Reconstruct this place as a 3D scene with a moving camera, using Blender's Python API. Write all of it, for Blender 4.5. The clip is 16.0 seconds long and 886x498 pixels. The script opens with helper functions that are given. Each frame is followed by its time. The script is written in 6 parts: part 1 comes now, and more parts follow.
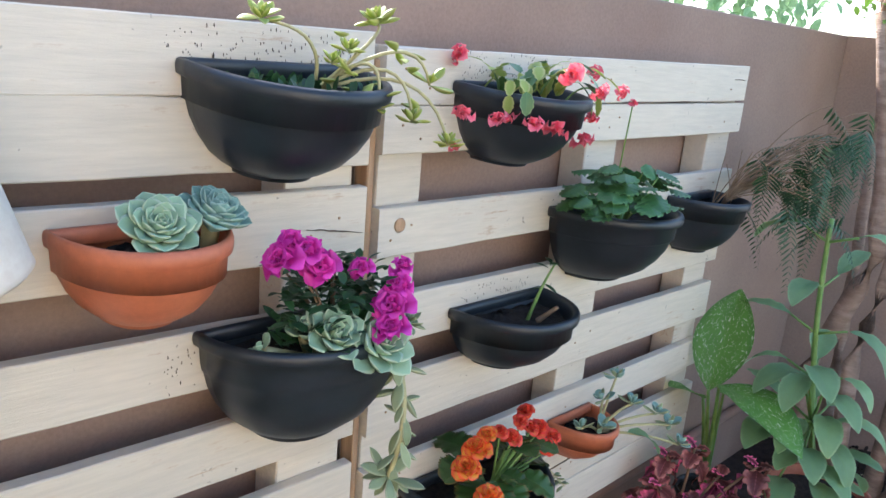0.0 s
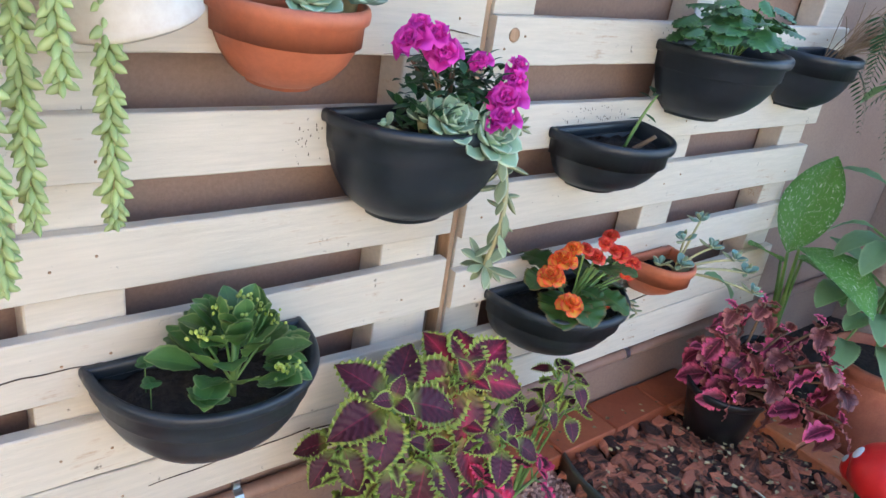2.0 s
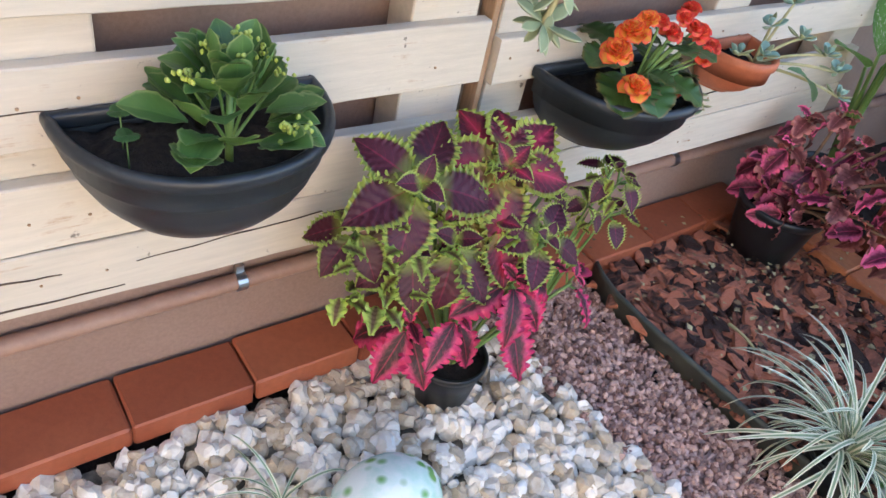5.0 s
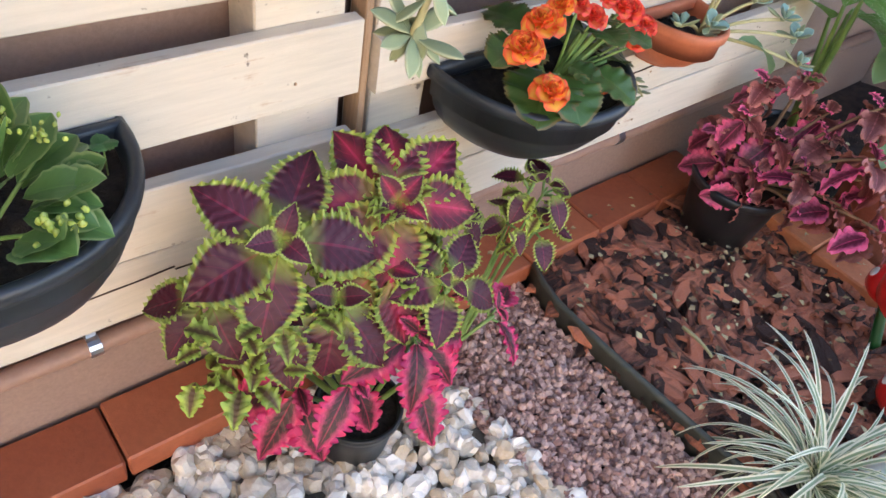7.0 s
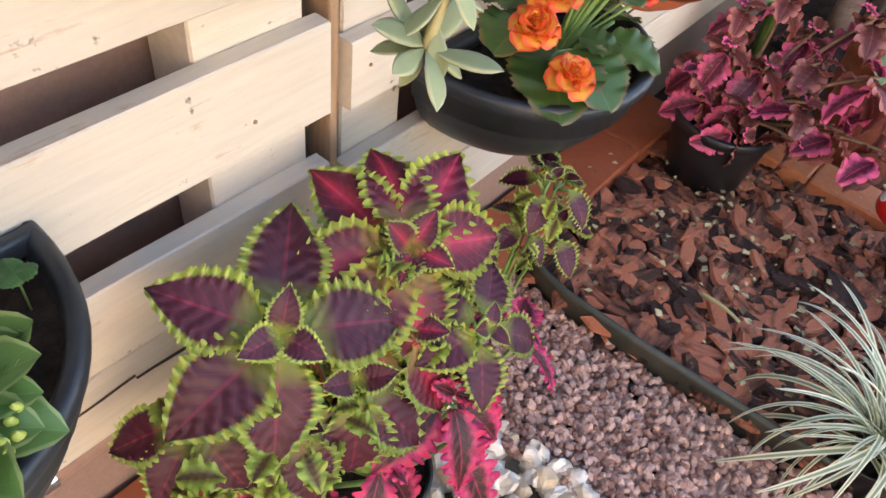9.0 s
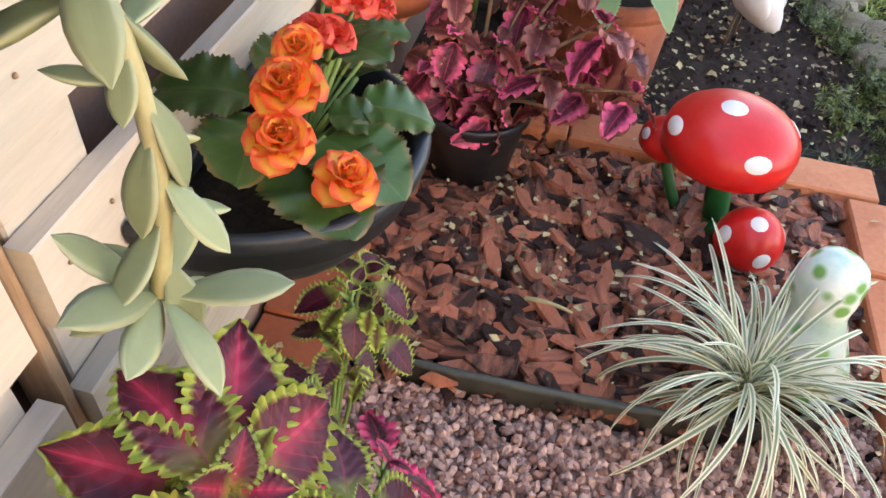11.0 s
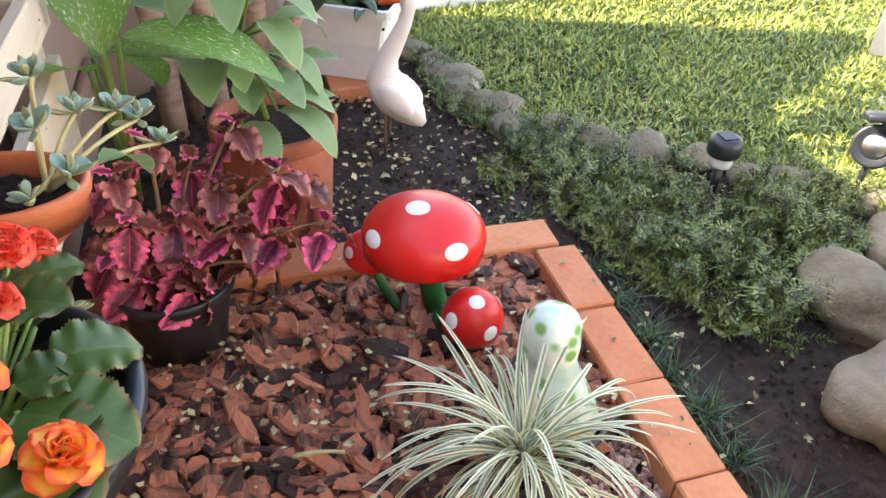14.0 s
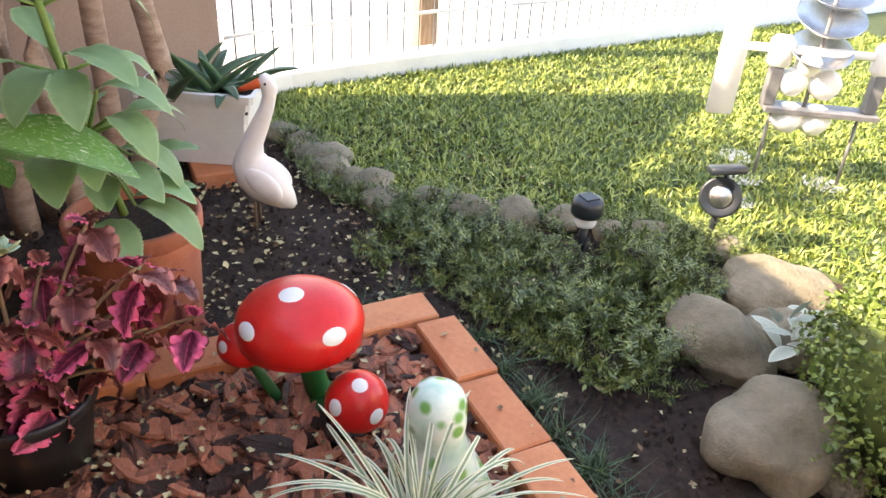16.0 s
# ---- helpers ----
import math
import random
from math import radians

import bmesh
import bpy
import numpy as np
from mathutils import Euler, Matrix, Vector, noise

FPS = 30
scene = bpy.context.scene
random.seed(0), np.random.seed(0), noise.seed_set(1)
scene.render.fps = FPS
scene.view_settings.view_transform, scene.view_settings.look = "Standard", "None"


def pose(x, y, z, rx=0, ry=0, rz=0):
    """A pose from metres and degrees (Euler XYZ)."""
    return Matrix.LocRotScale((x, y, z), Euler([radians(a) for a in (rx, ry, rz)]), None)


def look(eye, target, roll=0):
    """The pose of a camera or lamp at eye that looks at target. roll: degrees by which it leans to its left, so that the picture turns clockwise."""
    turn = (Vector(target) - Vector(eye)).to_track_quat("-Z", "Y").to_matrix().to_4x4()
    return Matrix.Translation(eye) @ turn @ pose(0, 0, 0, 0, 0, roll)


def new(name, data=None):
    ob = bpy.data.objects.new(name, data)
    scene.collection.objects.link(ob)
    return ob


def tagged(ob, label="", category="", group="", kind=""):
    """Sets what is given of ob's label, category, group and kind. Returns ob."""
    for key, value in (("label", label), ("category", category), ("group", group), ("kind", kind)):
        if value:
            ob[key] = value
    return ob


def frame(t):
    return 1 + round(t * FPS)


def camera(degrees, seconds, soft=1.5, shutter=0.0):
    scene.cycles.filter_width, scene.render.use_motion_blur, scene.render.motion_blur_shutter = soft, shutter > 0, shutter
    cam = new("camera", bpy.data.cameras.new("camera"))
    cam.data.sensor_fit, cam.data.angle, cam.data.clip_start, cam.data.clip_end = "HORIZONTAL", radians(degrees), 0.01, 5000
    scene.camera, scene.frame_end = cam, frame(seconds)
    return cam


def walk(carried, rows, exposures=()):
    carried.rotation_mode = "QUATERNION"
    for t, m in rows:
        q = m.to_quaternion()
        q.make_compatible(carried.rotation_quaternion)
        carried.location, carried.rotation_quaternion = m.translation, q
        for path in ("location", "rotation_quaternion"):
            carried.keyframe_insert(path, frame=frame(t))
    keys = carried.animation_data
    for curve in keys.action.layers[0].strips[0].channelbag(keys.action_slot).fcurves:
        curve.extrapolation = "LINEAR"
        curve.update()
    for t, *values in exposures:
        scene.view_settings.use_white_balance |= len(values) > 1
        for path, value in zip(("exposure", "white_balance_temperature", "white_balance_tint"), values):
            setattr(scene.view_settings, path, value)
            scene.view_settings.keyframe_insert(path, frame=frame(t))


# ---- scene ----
cam = camera(60.75, 16.0)
PATH = [
    (0, (-0.784, -0.946, 1.442), (0.588, 0.411, 0.916), 4.9),
    (0.5, (-0.84, -0.977, 1.425), (0.491, 0.399, 0.844), 5.4),
    (1, (-0.867, -1.003, 1.408), (0.412, 0.385, 0.747), 6.4),
    (1.5, (-0.88, -1.012, 1.38), (0.351, 0.375, 0.63), 7.6),
    (2, (-0.898, -1.006, 1.341), (0.289, 0.366, 0.5), 8.7),
    (2.5, (-0.896, -1.013, 1.293), (0.243, 0.343, 0.364), 9.6),
    (3, (-0.891, -1.018, 1.262), (0.201, 0.318, 0.25), 10.6),
    (3.5, (-0.881, -1.013, 1.234), (0.17, 0.296, 0.147), 11.5),
    (4, (-0.863, -1.001, 1.199), (0.166, 0.275, 0.053), 12.0),
    (4.2, (-0.851, -0.984, 1.188), (0.182, 0.271, 0.022), 12.3),
    (6.3, (-0.671, -0.734, 1.174), (0.4, 0.271, -0.184), 13.9),
    (6.5, (-0.629, -0.731, 1.175), (0.442, 0.275, -0.181), 13.4),
    (7, (-0.547, -0.723, 1.174), (0.507, 0.272, -0.205), 12.5),
    (7.5, (-0.529, -0.703, 1.167), (0.518, 0.27, -0.232), 11.4),
    (8, (-0.522, -0.611, 1.155), (0.535, 0.301, -0.276), 11.1),
    (8.2, (-0.525, -0.573, 1.141), (0.547, 0.318, -0.293), 10.6),
    (10.3, (-0.319, -0.381, 1.057), (0.954, 0.067, -0.419), 8.1),
    (10.5, (-0.306, -0.354, 1.053), (0.997, 0.031, -0.415), 7.6),
    (11, (-0.277, -0.335, 1.059), (1.099, -0.115, -0.377), 6.1),
    (11.5, (-0.266, -0.334, 1.053), (1.175, -0.274, -0.332), 5.2),
    (12, (-0.259, -0.338, 1.061), (1.217, -0.406, -0.288), 4.0),
    (12.5, (-0.249, -0.332, 1.067), (1.253, -0.524, -0.24), 3.7),
    (13, (-0.244, -0.327, 1.077), (1.277, -0.616, -0.188), 3.3),
    (13.5, (-0.24, -0.329, 1.086), (1.299, -0.712, -0.132), 3.2),
    (14, (-0.233, -0.329, 1.098), (1.311, -0.805, -0.081), 3.3),
    (14.5, (-0.229, -0.33, 1.103), (1.318, -0.894, -0.031), 3.5),
    (15, (-0.232, -0.34, 1.107), (1.318, -0.976, 0.014), 3.4),
    (15.5, (-0.22, -0.341, 1.103), (1.323, -1.062, 0.054), 3.7),
    (16, (-0.223, -0.355, 1.114), (1.313, -1.137, 0.099), 3.7),
]
walk(cam, [(t, look(eye, target, roll)) for t, eye, target, roll in PATH], exposures=[(0, 2.05, 6100, 10), (2, 2.33, 5900, 11), (2.6, 2.45, 5800, 11), (3.5, 2.42, 6050, 12), (4.2, 2.4, 6200, 13), (7, 2.65, 6950, 17), (10.5, 2.75, 7900, 19), (14, 2.93, 8100, 18), (16, 2.68, 8300, 18)])

# ---- world, sun, exposure ----
SUN_AZ = math.atan2(0.26, 1.0)
SUN_EL = radians(36)
world = bpy.data.worlds.new("world")
scene.world = world
world.use_nodes = True
wn = world.node_tree.nodes
sky = wn.new("ShaderNodeTexSky")
sky.sky_type = 'NISHITA'
sky.sun_disc = False
sky.sun_elevation = SUN_EL
sky.sun_rotation = SUN_AZ
wn["Background"].inputs[1].default_value = 0.15
world.node_tree.links.new(sky.outputs[0], wn["Background"].inputs[0])
sun_data = bpy.data.lights.new("sun", 'SUN')
sun_data.energy, sun_data.angle, sun_data.color = 3.2, radians(0.6), (1.0, 0.93, 0.82)
sun = new("sun", sun_data)
sun.matrix_world = look((0.26 * 8, 8, 8.26 * math.tan(SUN_EL)), (0, 0, 0))


# ---- materials ----
def mat_base(name, rough=0.6, metal=0.0, spec=0.5):
    m = bpy.data.materials.new(name)
    m.use_nodes = True
    b = m.node_tree.nodes["Principled BSDF"]
    b.inputs["Roughness"].default_value = rough
    b.inputs["Metallic"].default_value = metal
    b.inputs["Specular IOR Level"].default_value = spec
    return m, m.node_tree.nodes, m.node_tree.links, b


def ramp(n, stops):
    r = n.new("ShaderNodeValToRGB")
    while len(r.color_ramp.elements) < len(stops):
        r.color_ramp.elements.new(0.5)
    for e, (p, c) in zip(r.color_ramp.elements, stops):
        e.position, e.color = p, (*c, 1)
    return r


def noise_tex(n, l, scale, detail=6, rough=0.6, coord="Object", stretch=None):
    tc = n.new("ShaderNodeTexCoord")
    t = n.new("ShaderNodeTexNoise")
    t.inputs["Scale"].default_value = scale
    t.inputs["Detail"].default_value = detail
    t.inputs["Roughness"].default_value = rough
    if stretch:
        mp = n.new("ShaderNodeMapping")
        mp.inputs["Scale"].default_value = stretch
        l.new(tc.outputs[coord], mp.inputs[0])
        l.new(mp.outputs[0], t.inputs[0])
    else:
        l.new(tc.outputs[coord], t.inputs[0])
    return t


def mixc(n, l, a, b, fac, mode='MIX'):
    x = n.new("ShaderNodeMix")
    x.data_type, x.blend_type = 'RGBA', mode
    for s, v in ((x.inputs[6], a), (x.inputs[7], b), (x.inputs[0], fac)):
        if hasattr(v, "links"):
            l.new(v, s)
        elif isinstance(v, tuple):
            s.default_value = (*v, 1)
        else:
            s.default_value = v
    return x.outputs[2]


def mathn(n, l, op, a, b=0.0):
    x = n.new("ShaderNodeMath")
    x.operation = op
    for s, v in ((x.inputs[0], a), (x.inputs[1], b)):
        if hasattr(v, "links"):
            l.new(v, s)
        else:
            s.default_value = v
    return x.outputs[0]


def add_bump(n, l, b, h, strength=0.3, dist=0.01):
    u = n.new("ShaderNodeBump")
    u.inputs["Strength"].default_value = strength
    u.inputs["Distance"].default_value = dist
    l.new(h, u.inputs["Height"])
    l.new(u.outputs[0], b.inputs["Normal"])


def plain(name, c1, c2, scale=8, rough=0.6, bump=0.15, metal=0.0, fine=60, dist=0.004, rnd=0.0, stretch=None, spec=0.5):
    """Two-scale mottled surface between two colours, with grain in relief; rnd varies it piece by piece."""
    m, n, l, b = mat_base(name, rough, metal, spec)
    t = noise_tex(n, l, scale, stretch=stretch)
    r = ramp(n, [(0.3, c1), (0.7, c2)])
    f = t.outputs[0]
    if rnd:
        oi = n.new("ShaderNodeObjectInfo")
        geo = n.new("ShaderNodeNewGeometry")
        q = mathn(n, l, 'FRACT', mathn(n, l, 'ADD', oi.outputs["Random"], geo.outputs["Random Per Island"]))
        q = mathn(n, l, 'MULTIPLY', mathn(n, l, 'SUBTRACT', q, 0.5), rnd)
        f = mathn(n, l, 'ADD', f, q)
    l.new(f, r.inputs[0])
    t2 = noise_tex(n, l, fine, 4, 0.7, stretch=stretch)
    col = mixc(n, l, r.outputs[0], t2.outputs[0], 0.25, 'OVERLAY')
    l.new(col, b.inputs["Base Color"])
    add_bump(n, l, b, t2.outputs[0], bump, dist)
    return m


def leaf_mat(name, centre, margin, edge=0.7, soft=0.1, vein=None, vein_amt=0.35, rough=0.45, speck=None, base=None, trans=0.3, rnd=0.35, jag=0.25, heart=None):
    """Leaf surface: centre to margin colour across the blade, veins, specks, translucency. UV: u across, v along."""
    m, n, l, b = mat_base(name, rough)
    uv = n.new("ShaderNodeUVMap")
    sp = n.new("ShaderNodeSeparateXYZ")
    l.new(uv.outputs[0], sp.inputs[0])
    e = mathn(n, l, 'ABSOLUTE', mathn(n, l, 'SUBTRACT', mathn(n, l, 'MULTIPLY', sp.outputs[0], 2.0), 1.0))
    tip = mathn(n, l, 'MULTIPLY', mathn(n, l, 'POWER', sp.outputs[1], 6.0), 0.35)
    nz = noise_tex(n, l, 9, 5, 0.7, "UV")
    oi = n.new("ShaderNodeObjectInfo")
    d = mathn(n, l, 'ADD', mathn(n, l, 'ADD', e, tip), mathn(n, l, 'MULTIPLY', mathn(n, l, 'SUBTRACT', nz.outputs[0], 0.5), jag * 2))
    r = ramp(n, ([(0.02, heart), (0.42, centre)] if heart else []) + [(max(0.0, edge - soft), centre), (min(1.0, edge + soft), margin)])
    l.new(d, r.inputs[0])
    col = r.outputs[0]
    if base:
        fb = mathn(n, l, 'SUBTRACT', 1.0, mathn(n, l, 'MULTIPLY', sp.outputs[1], 3.2))
        fb.node.use_clamp = True
        col = mixc(n, l, col, base, fb)
    if vein:
        mid = mathn(n, l, 'LESS_THAN', e, 0.045)
        w = mathn(n, l, 'FRACT', mathn(n, l, 'SUBTRACT', mathn(n, l, 'MULTIPLY', sp.outputs[1], 7.0), mathn(n, l, 'MULTIPLY', e, 2.6)))
        side = mathn(n, l, 'LESS_THAN', w, 0.09)
        vv = mathn(n, l, 'MAXIMUM', mid, mathn(n, l, 'MULTIPLY', side, 0.45))
        col = mixc(n, l, col, vein, mathn(n, l, 'MULTIPLY', vv, vein_amt))
    if speck:
        vo = n.new("ShaderNodeTexNoise")
        vo.inputs["Scale"].default_value = 34
        vo.inputs["Detail"].default_value = 3
        vo.inputs["Distortion"].default_value = 0.8
        sk = n.new("ShaderNodeMapping")
        sk.inputs["Scale"].default_value = (1.5, 0.8, 1.0)
        l.new(uv.outputs[0], sk.inputs[0])
        l.new(sk.outputs[0], vo.inputs[0])
        col = mixc(n, l, col, speck, mathn(n, l, 'GREATER_THAN', vo.outputs[0], 0.63))
    t2 = noise_tex(n, l, 25, 4)
    col = mixc(n, l, col, t2.outputs[0], 0.25, 'OVERLAY')
    hsv = n.new("ShaderNodeHueSaturation")
    geo = n.new("ShaderNodeNewGeometry")
    q = mathn(n, l, 'FRACT', mathn(n, l, 'ADD', oi.outputs["Random"], geo.outputs["Random Per Island"]))
    l.new(mathn(n, l, 'ADD', 1.0 - rnd / 2, mathn(n, l, 'MULTIPLY', q, rnd)), hsv.inputs["Value"])
    l.new(col, hsv.inputs["Color"])
    l.new(hsv.outputs[0], b.inputs["Base Color"])
    h = mathn(n, l, 'ADD', t2.outputs[0], mathn(n, l, 'MULTIPLY', mathn(n, l, 'LESS_THAN', e, 0.06), -1.0))
    add_bump(n, l, b, h, 0.35, 0.002)
    if trans:
        tr = n.new("ShaderNodeBsdfTranslucent")
        l.new(hsv.outputs[0], tr.inputs[0])
        mx = n.new("ShaderNodeMixShader")
        mx.inputs[0].default_value = trans
        l.new(b.outputs[0], mx.inputs[1])
        l.new(tr.outputs[0], mx.inputs[2])
        l.new(mx.outputs[0], n["Material Output"].inputs[0])
    return m


def painted_wood(name, paint, raw, amount=0.62):
    m, n, l, b = mat_base(name, 0.62)
    oi = n.new("ShaderNodeObjectInfo")
    grain = noise_tex(n, l, 7, 8, 0.65, stretch=(1.2, 12, 14))
    patch = noise_tex(n, l, 5, 6, 0.7)
    c = ramp(n, [(0.3, tuple(v * 0.86 for v in paint)), (0.65, paint)])
    l.new(grain.outputs[0], c.inputs[0])
    worn = mathn(n, l, 'MULTIPLY', grain.outputs[0], patch.outputs[0])
    wr = ramp(n, [(amount * 0.53, (0, 0, 0)), (amount * 0.72, (1, 1, 1))])
    l.new(worn, wr.inputs[0])
    col = mixc(n, l, c.outputs[0], raw, wr.outputs[0])
    dirt = noise_tex(n, l, 45, 3, 0.6)
    dr = ramp(n, [(0.70, (0, 0, 0)), (0.76, (1, 1, 1))])
    l.new(dirt.outputs[0], dr.inputs[0])
    col = mixc(n, l, col, (0.10, 0.07, 0.05), mathn(n, l, 'MULTIPLY', dr.outputs[0], 0.8))
    hsv = n.new("ShaderNodeHueSaturation")
    l.new(mathn(n, l, 'ADD', 0.93, mathn(n, l, 'MULTIPLY', oi.outputs["Random"], 0.1)), hsv.inputs["Value"])
    l.new(col, hsv.inputs["Color"])
    l.new(hsv.outputs[0], b.inputs["Base Color"])
    add_bump(n, l, b, grain.outputs[0], 0.35, 0.004)
    return m


M_PAINT = painted_wood("cream_painted_wood", (0.67, 0.585, 0.47), (0.42, 0.26, 0.15))
M_RAW = plain("raw_wood", (0.30, 0.17, 0.09), (0.50, 0.32, 0.19), 6, 0.75, 0.4, stretch=(12, 12, 1))
M_WALL = plain("tan_wall_render", (0.26, 0.165, 0.125), (0.33, 0.22, 0.165), 2.2, 0.85, 0.3, fine=120, dist=0.003)
M_BOUNCE = plain("cream_bounce_render", (0.68, 0.58, 0.45), (0.76, 0.67, 0.54), 1.5, 0.85, 0.3, fine=90)
M_BAR = plain("grey_bar_paint", (0.12, 0.12, 0.125), (0.18, 0.18, 0.185), 10, 0.5, 0.1)
M_BLACK = plain("black_plastic", (0.012, 0.016, 0.021), (0.022, 0.028, 0.035), 10, 0.38, 0.05)
M_TERRA = plain("terracotta_plastic", (0.44, 0.12, 0.055), (0.52, 0.16, 0.075), 9, 0.5, 0.08)
M_CLAY = plain("clay_pot", (0.34, 0.10, 0.06), (0.46, 0.16, 0.09), 14, 0.8, 0.5, fine=160)
M_TILE = plain("red_clay_tile", (0.30, 0.075, 0.032), (0.40, 0.115, 0.05), 5, 0.55, 0.2, rnd=0.5)
M_BRICK = plain("orange_brick", (0.50, 0.17, 0.075), (0.62, 0.25, 0.12), 7, 0.8, 0.35, rnd=0.5)
M_SOIL = plain("dark_soil", (0.02, 0.012, 0.009), (0.07, 0.042, 0.03), 30, 0.95, 1.0, fine=160, dist=0.01)
M_POTSOIL = plain("potting_soil", (0.008, 0.005, 0.004), (0.05, 0.033, 0.024), 70, 0.95, 1.0, fine=220, dist=0.008)
M_PIPE = plain("brown_pipe", (0.30, 0.17, 0.12), (0.36, 0.22, 0.16), 8, 0.55, 0.1)
M_STEEL = plain("steel", (0.45, 0.46, 0.47), (0.62, 0.63, 0.64), 12, 0.3, 0.05, metal=1.0)
M_WHITE_STONE = plain("white_pebble", (0.52, 0.41, 0.28), (0.84, 0.77, 0.66), 22, 0.7, 0.3, rnd=0.7, fine=120)
M_PINK_STONE = plain("pink_gravel", (0.25, 0.13, 0.10), (0.58, 0.38, 0.31), 60, 0.75, 0.3, rnd=0.9, fine=250)
M_BARK = plain("pine_bark", (0.04, 0.015, 0.010), (0.58, 0.20, 0.11), 16, 0.5, 1.0, rnd=0.7, fine=90, dist=0.006, stretch=(1, 4, 4))
M_EDGE = plain("olive_plastic_edging", (0.045, 0.05, 0.04), (0.075, 0.08, 0.065), 10, 0.5, 0.1)
M_WHITE = plain("white_paint", (0.72, 0.71, 0.68), (0.82, 0.81, 0.79), 6, 0.5, 0.1)
M_CREAM = plain("cream_plastic", (0.60, 0.52, 0.43), (0.68, 0.60, 0.50), 6, 0.5, 0.1)
M_ROCK = plain("grey_rock", (0.10, 0.085, 0.05), (0.31, 0.265, 0.19), 5, 0.9, 0.9, fine=60, dist=0.01)
M_PAVE = plain("pale_pavement", (0.55, 0.53, 0.5), (0.68, 0.66, 0.62), 1.5, 0.85, 0.3)
M_STREET = plain("grey_street", (0.30, 0.29, 0.28), (0.40, 0.39, 0.37), 0.8, 0.9, 0.3)
M_POST = plain("weathered_post", (0.16, 0.10, 0.06), (0.32, 0.22, 0.14), 8, 0.85, 0.5, stretch=(10, 10, 1))
M_TRUNK = plain("tree_bark", (0.24, 0.15, 0.105), (0.48, 0.33, 0.25), 14, 0.85, 0.8, fine=70, dist=0.008, stretch=(1, 1, 3))


# ---- mesh helpers ----
def finish(name, bm, mat, parent=None, label="", smooth=True):
    me = bpy.data.meshes.new(name)
    bm.normal_update()
    bm.to_mesh(me)
    bm.free()
    if mat:
        me.materials.append(mat)
    if smooth:
        for p in me.polygons:
            p.use_smooth = True
    ob = new(name, me)
    if parent:
        ob.parent = parent
    if label:
        ob["label"] = label
    return ob


def part(name, bm, mat, parent, label="", smooth=True):
    return finish(name, bm, mat, parent, label, smooth)


def shared(name, me, parent, m):
    ob = new(name, me)
    ob.parent = parent
    ob.matrix_basis = m
    return ob


def thing(name, m, label, category, group="", kind=""):
    ob = new(name)
    ob.empty_display_size = 0.05
    ob.matrix_basis = m
    return tagged(ob, label, category, group, kind)


def settle(pivot, to, s=1.0):
    """Pose that sets down at one place, at size s, what is drawn round a pivot."""
    return Matrix.Translation(to) @ Matrix.Scale(s, 4) @ Matrix.Translation(-Vector(pivot))


def box_bm(x0, x1, y0, y1, z0, z1, bev=0.0, seg=1, wob=0.0, cuts=0):
    bm = bmesh.new()
    bmesh.ops.create_cube(bm, size=1)
    for v in bm.verts:
        v.co = Vector(((x0 + x1) / 2 + v.co.x * (x1 - x0), (y0 + y1) / 2 + v.co.y * (y1 - y0), (z0 + z1) / 2 + v.co.z * (z1 - z0)))
    if bev:
        bmesh.ops.bevel(bm, geom=bm.edges[:], offset=bev, segments=seg, affect='EDGES', profile=0.6)
    if wob:
        for v in bm.verts:
            v.co += Vector([random.uniform(-wob, wob) for _ in range(3)])
    return bm


def tube_bm(pts, r0, r1=None, seg=8, bm=None, cap=True):
    """A tapered tube along points."""
    bm = bm or bmesh.new()
    r1 = r0 if r1 is None else r1
    pts = [Vector(p) for p in pts]
    rings = []
    for i, p in enumerate(pts):
        d = (pts[min(i + 1, len(pts) - 1)] - pts[max(i - 1, 0)]).normalized()
        a = d.orthogonal().normalized() if abs(d.z) > 0.99 else d.cross(Vector((0, 0, 1))).normalized()
        b = d.cross(a)
        r = r0 + (r1 - r0) * i / max(1, len(pts) - 1)
        rings.append([bm.verts.new(p + (a * math.cos(k * math.tau / seg) + b * math.sin(k * math.tau / seg)) * r) for k in range(seg)])
    for u, w in zip(rings, rings[1:]):
        for k in range(seg):
            bm.faces.new((u[k], u[(k + 1) % seg], w[(k + 1) % seg], w[k]))
    if cap:
        bm.faces.new(rings[0][::-1])
        bm.faces.new(rings[-1])
    return bm


def lathe_bm(profile, seg=32, bm=None, at=(0, 0, 0), squash=(1, 1)):
    bm = bm or bmesh.new()
    rings = []
    for r, z in profile:
        rings.append([bm.verts.new((at[0] + squash[0] * r * math.cos(k * math.tau / seg), at[1] + squash[1] * r * math.sin(k * math.tau / seg), at[2] + z)) for k in range(seg)])
    for u, w in zip(rings, rings[1:]):
        for k in range(seg):
            bm.faces.new((u[k], u[(k + 1) % seg], w[(k + 1) % seg], w[k]))
    if profile[0][0] > 1e-4:
        bm.faces.new(rings[0][::-1])
    if profile[-1][0] > 1e-4:
        bm.faces.new(rings[-1])
    return bm


def blob_bm(r, sub=2, amp=0.2, freq=1.5, scale=(1, 1, 1), seed=0.0, bm=None):
    bm = bm or bmesh.new()
    bmesh.ops.create_icosphere(bm, subdivisions=sub, radius=1)
    for v in bm.verts:
        k = 1 + amp * noise.noise(v.co * freq + Vector((seed, seed * 1.7, seed * 0.3)))
        v.co = Vector((v.co.x * k * r * scale[0], v.co.y * k * r * scale[1], v.co.z * k * r * scale[2]))
    return bm


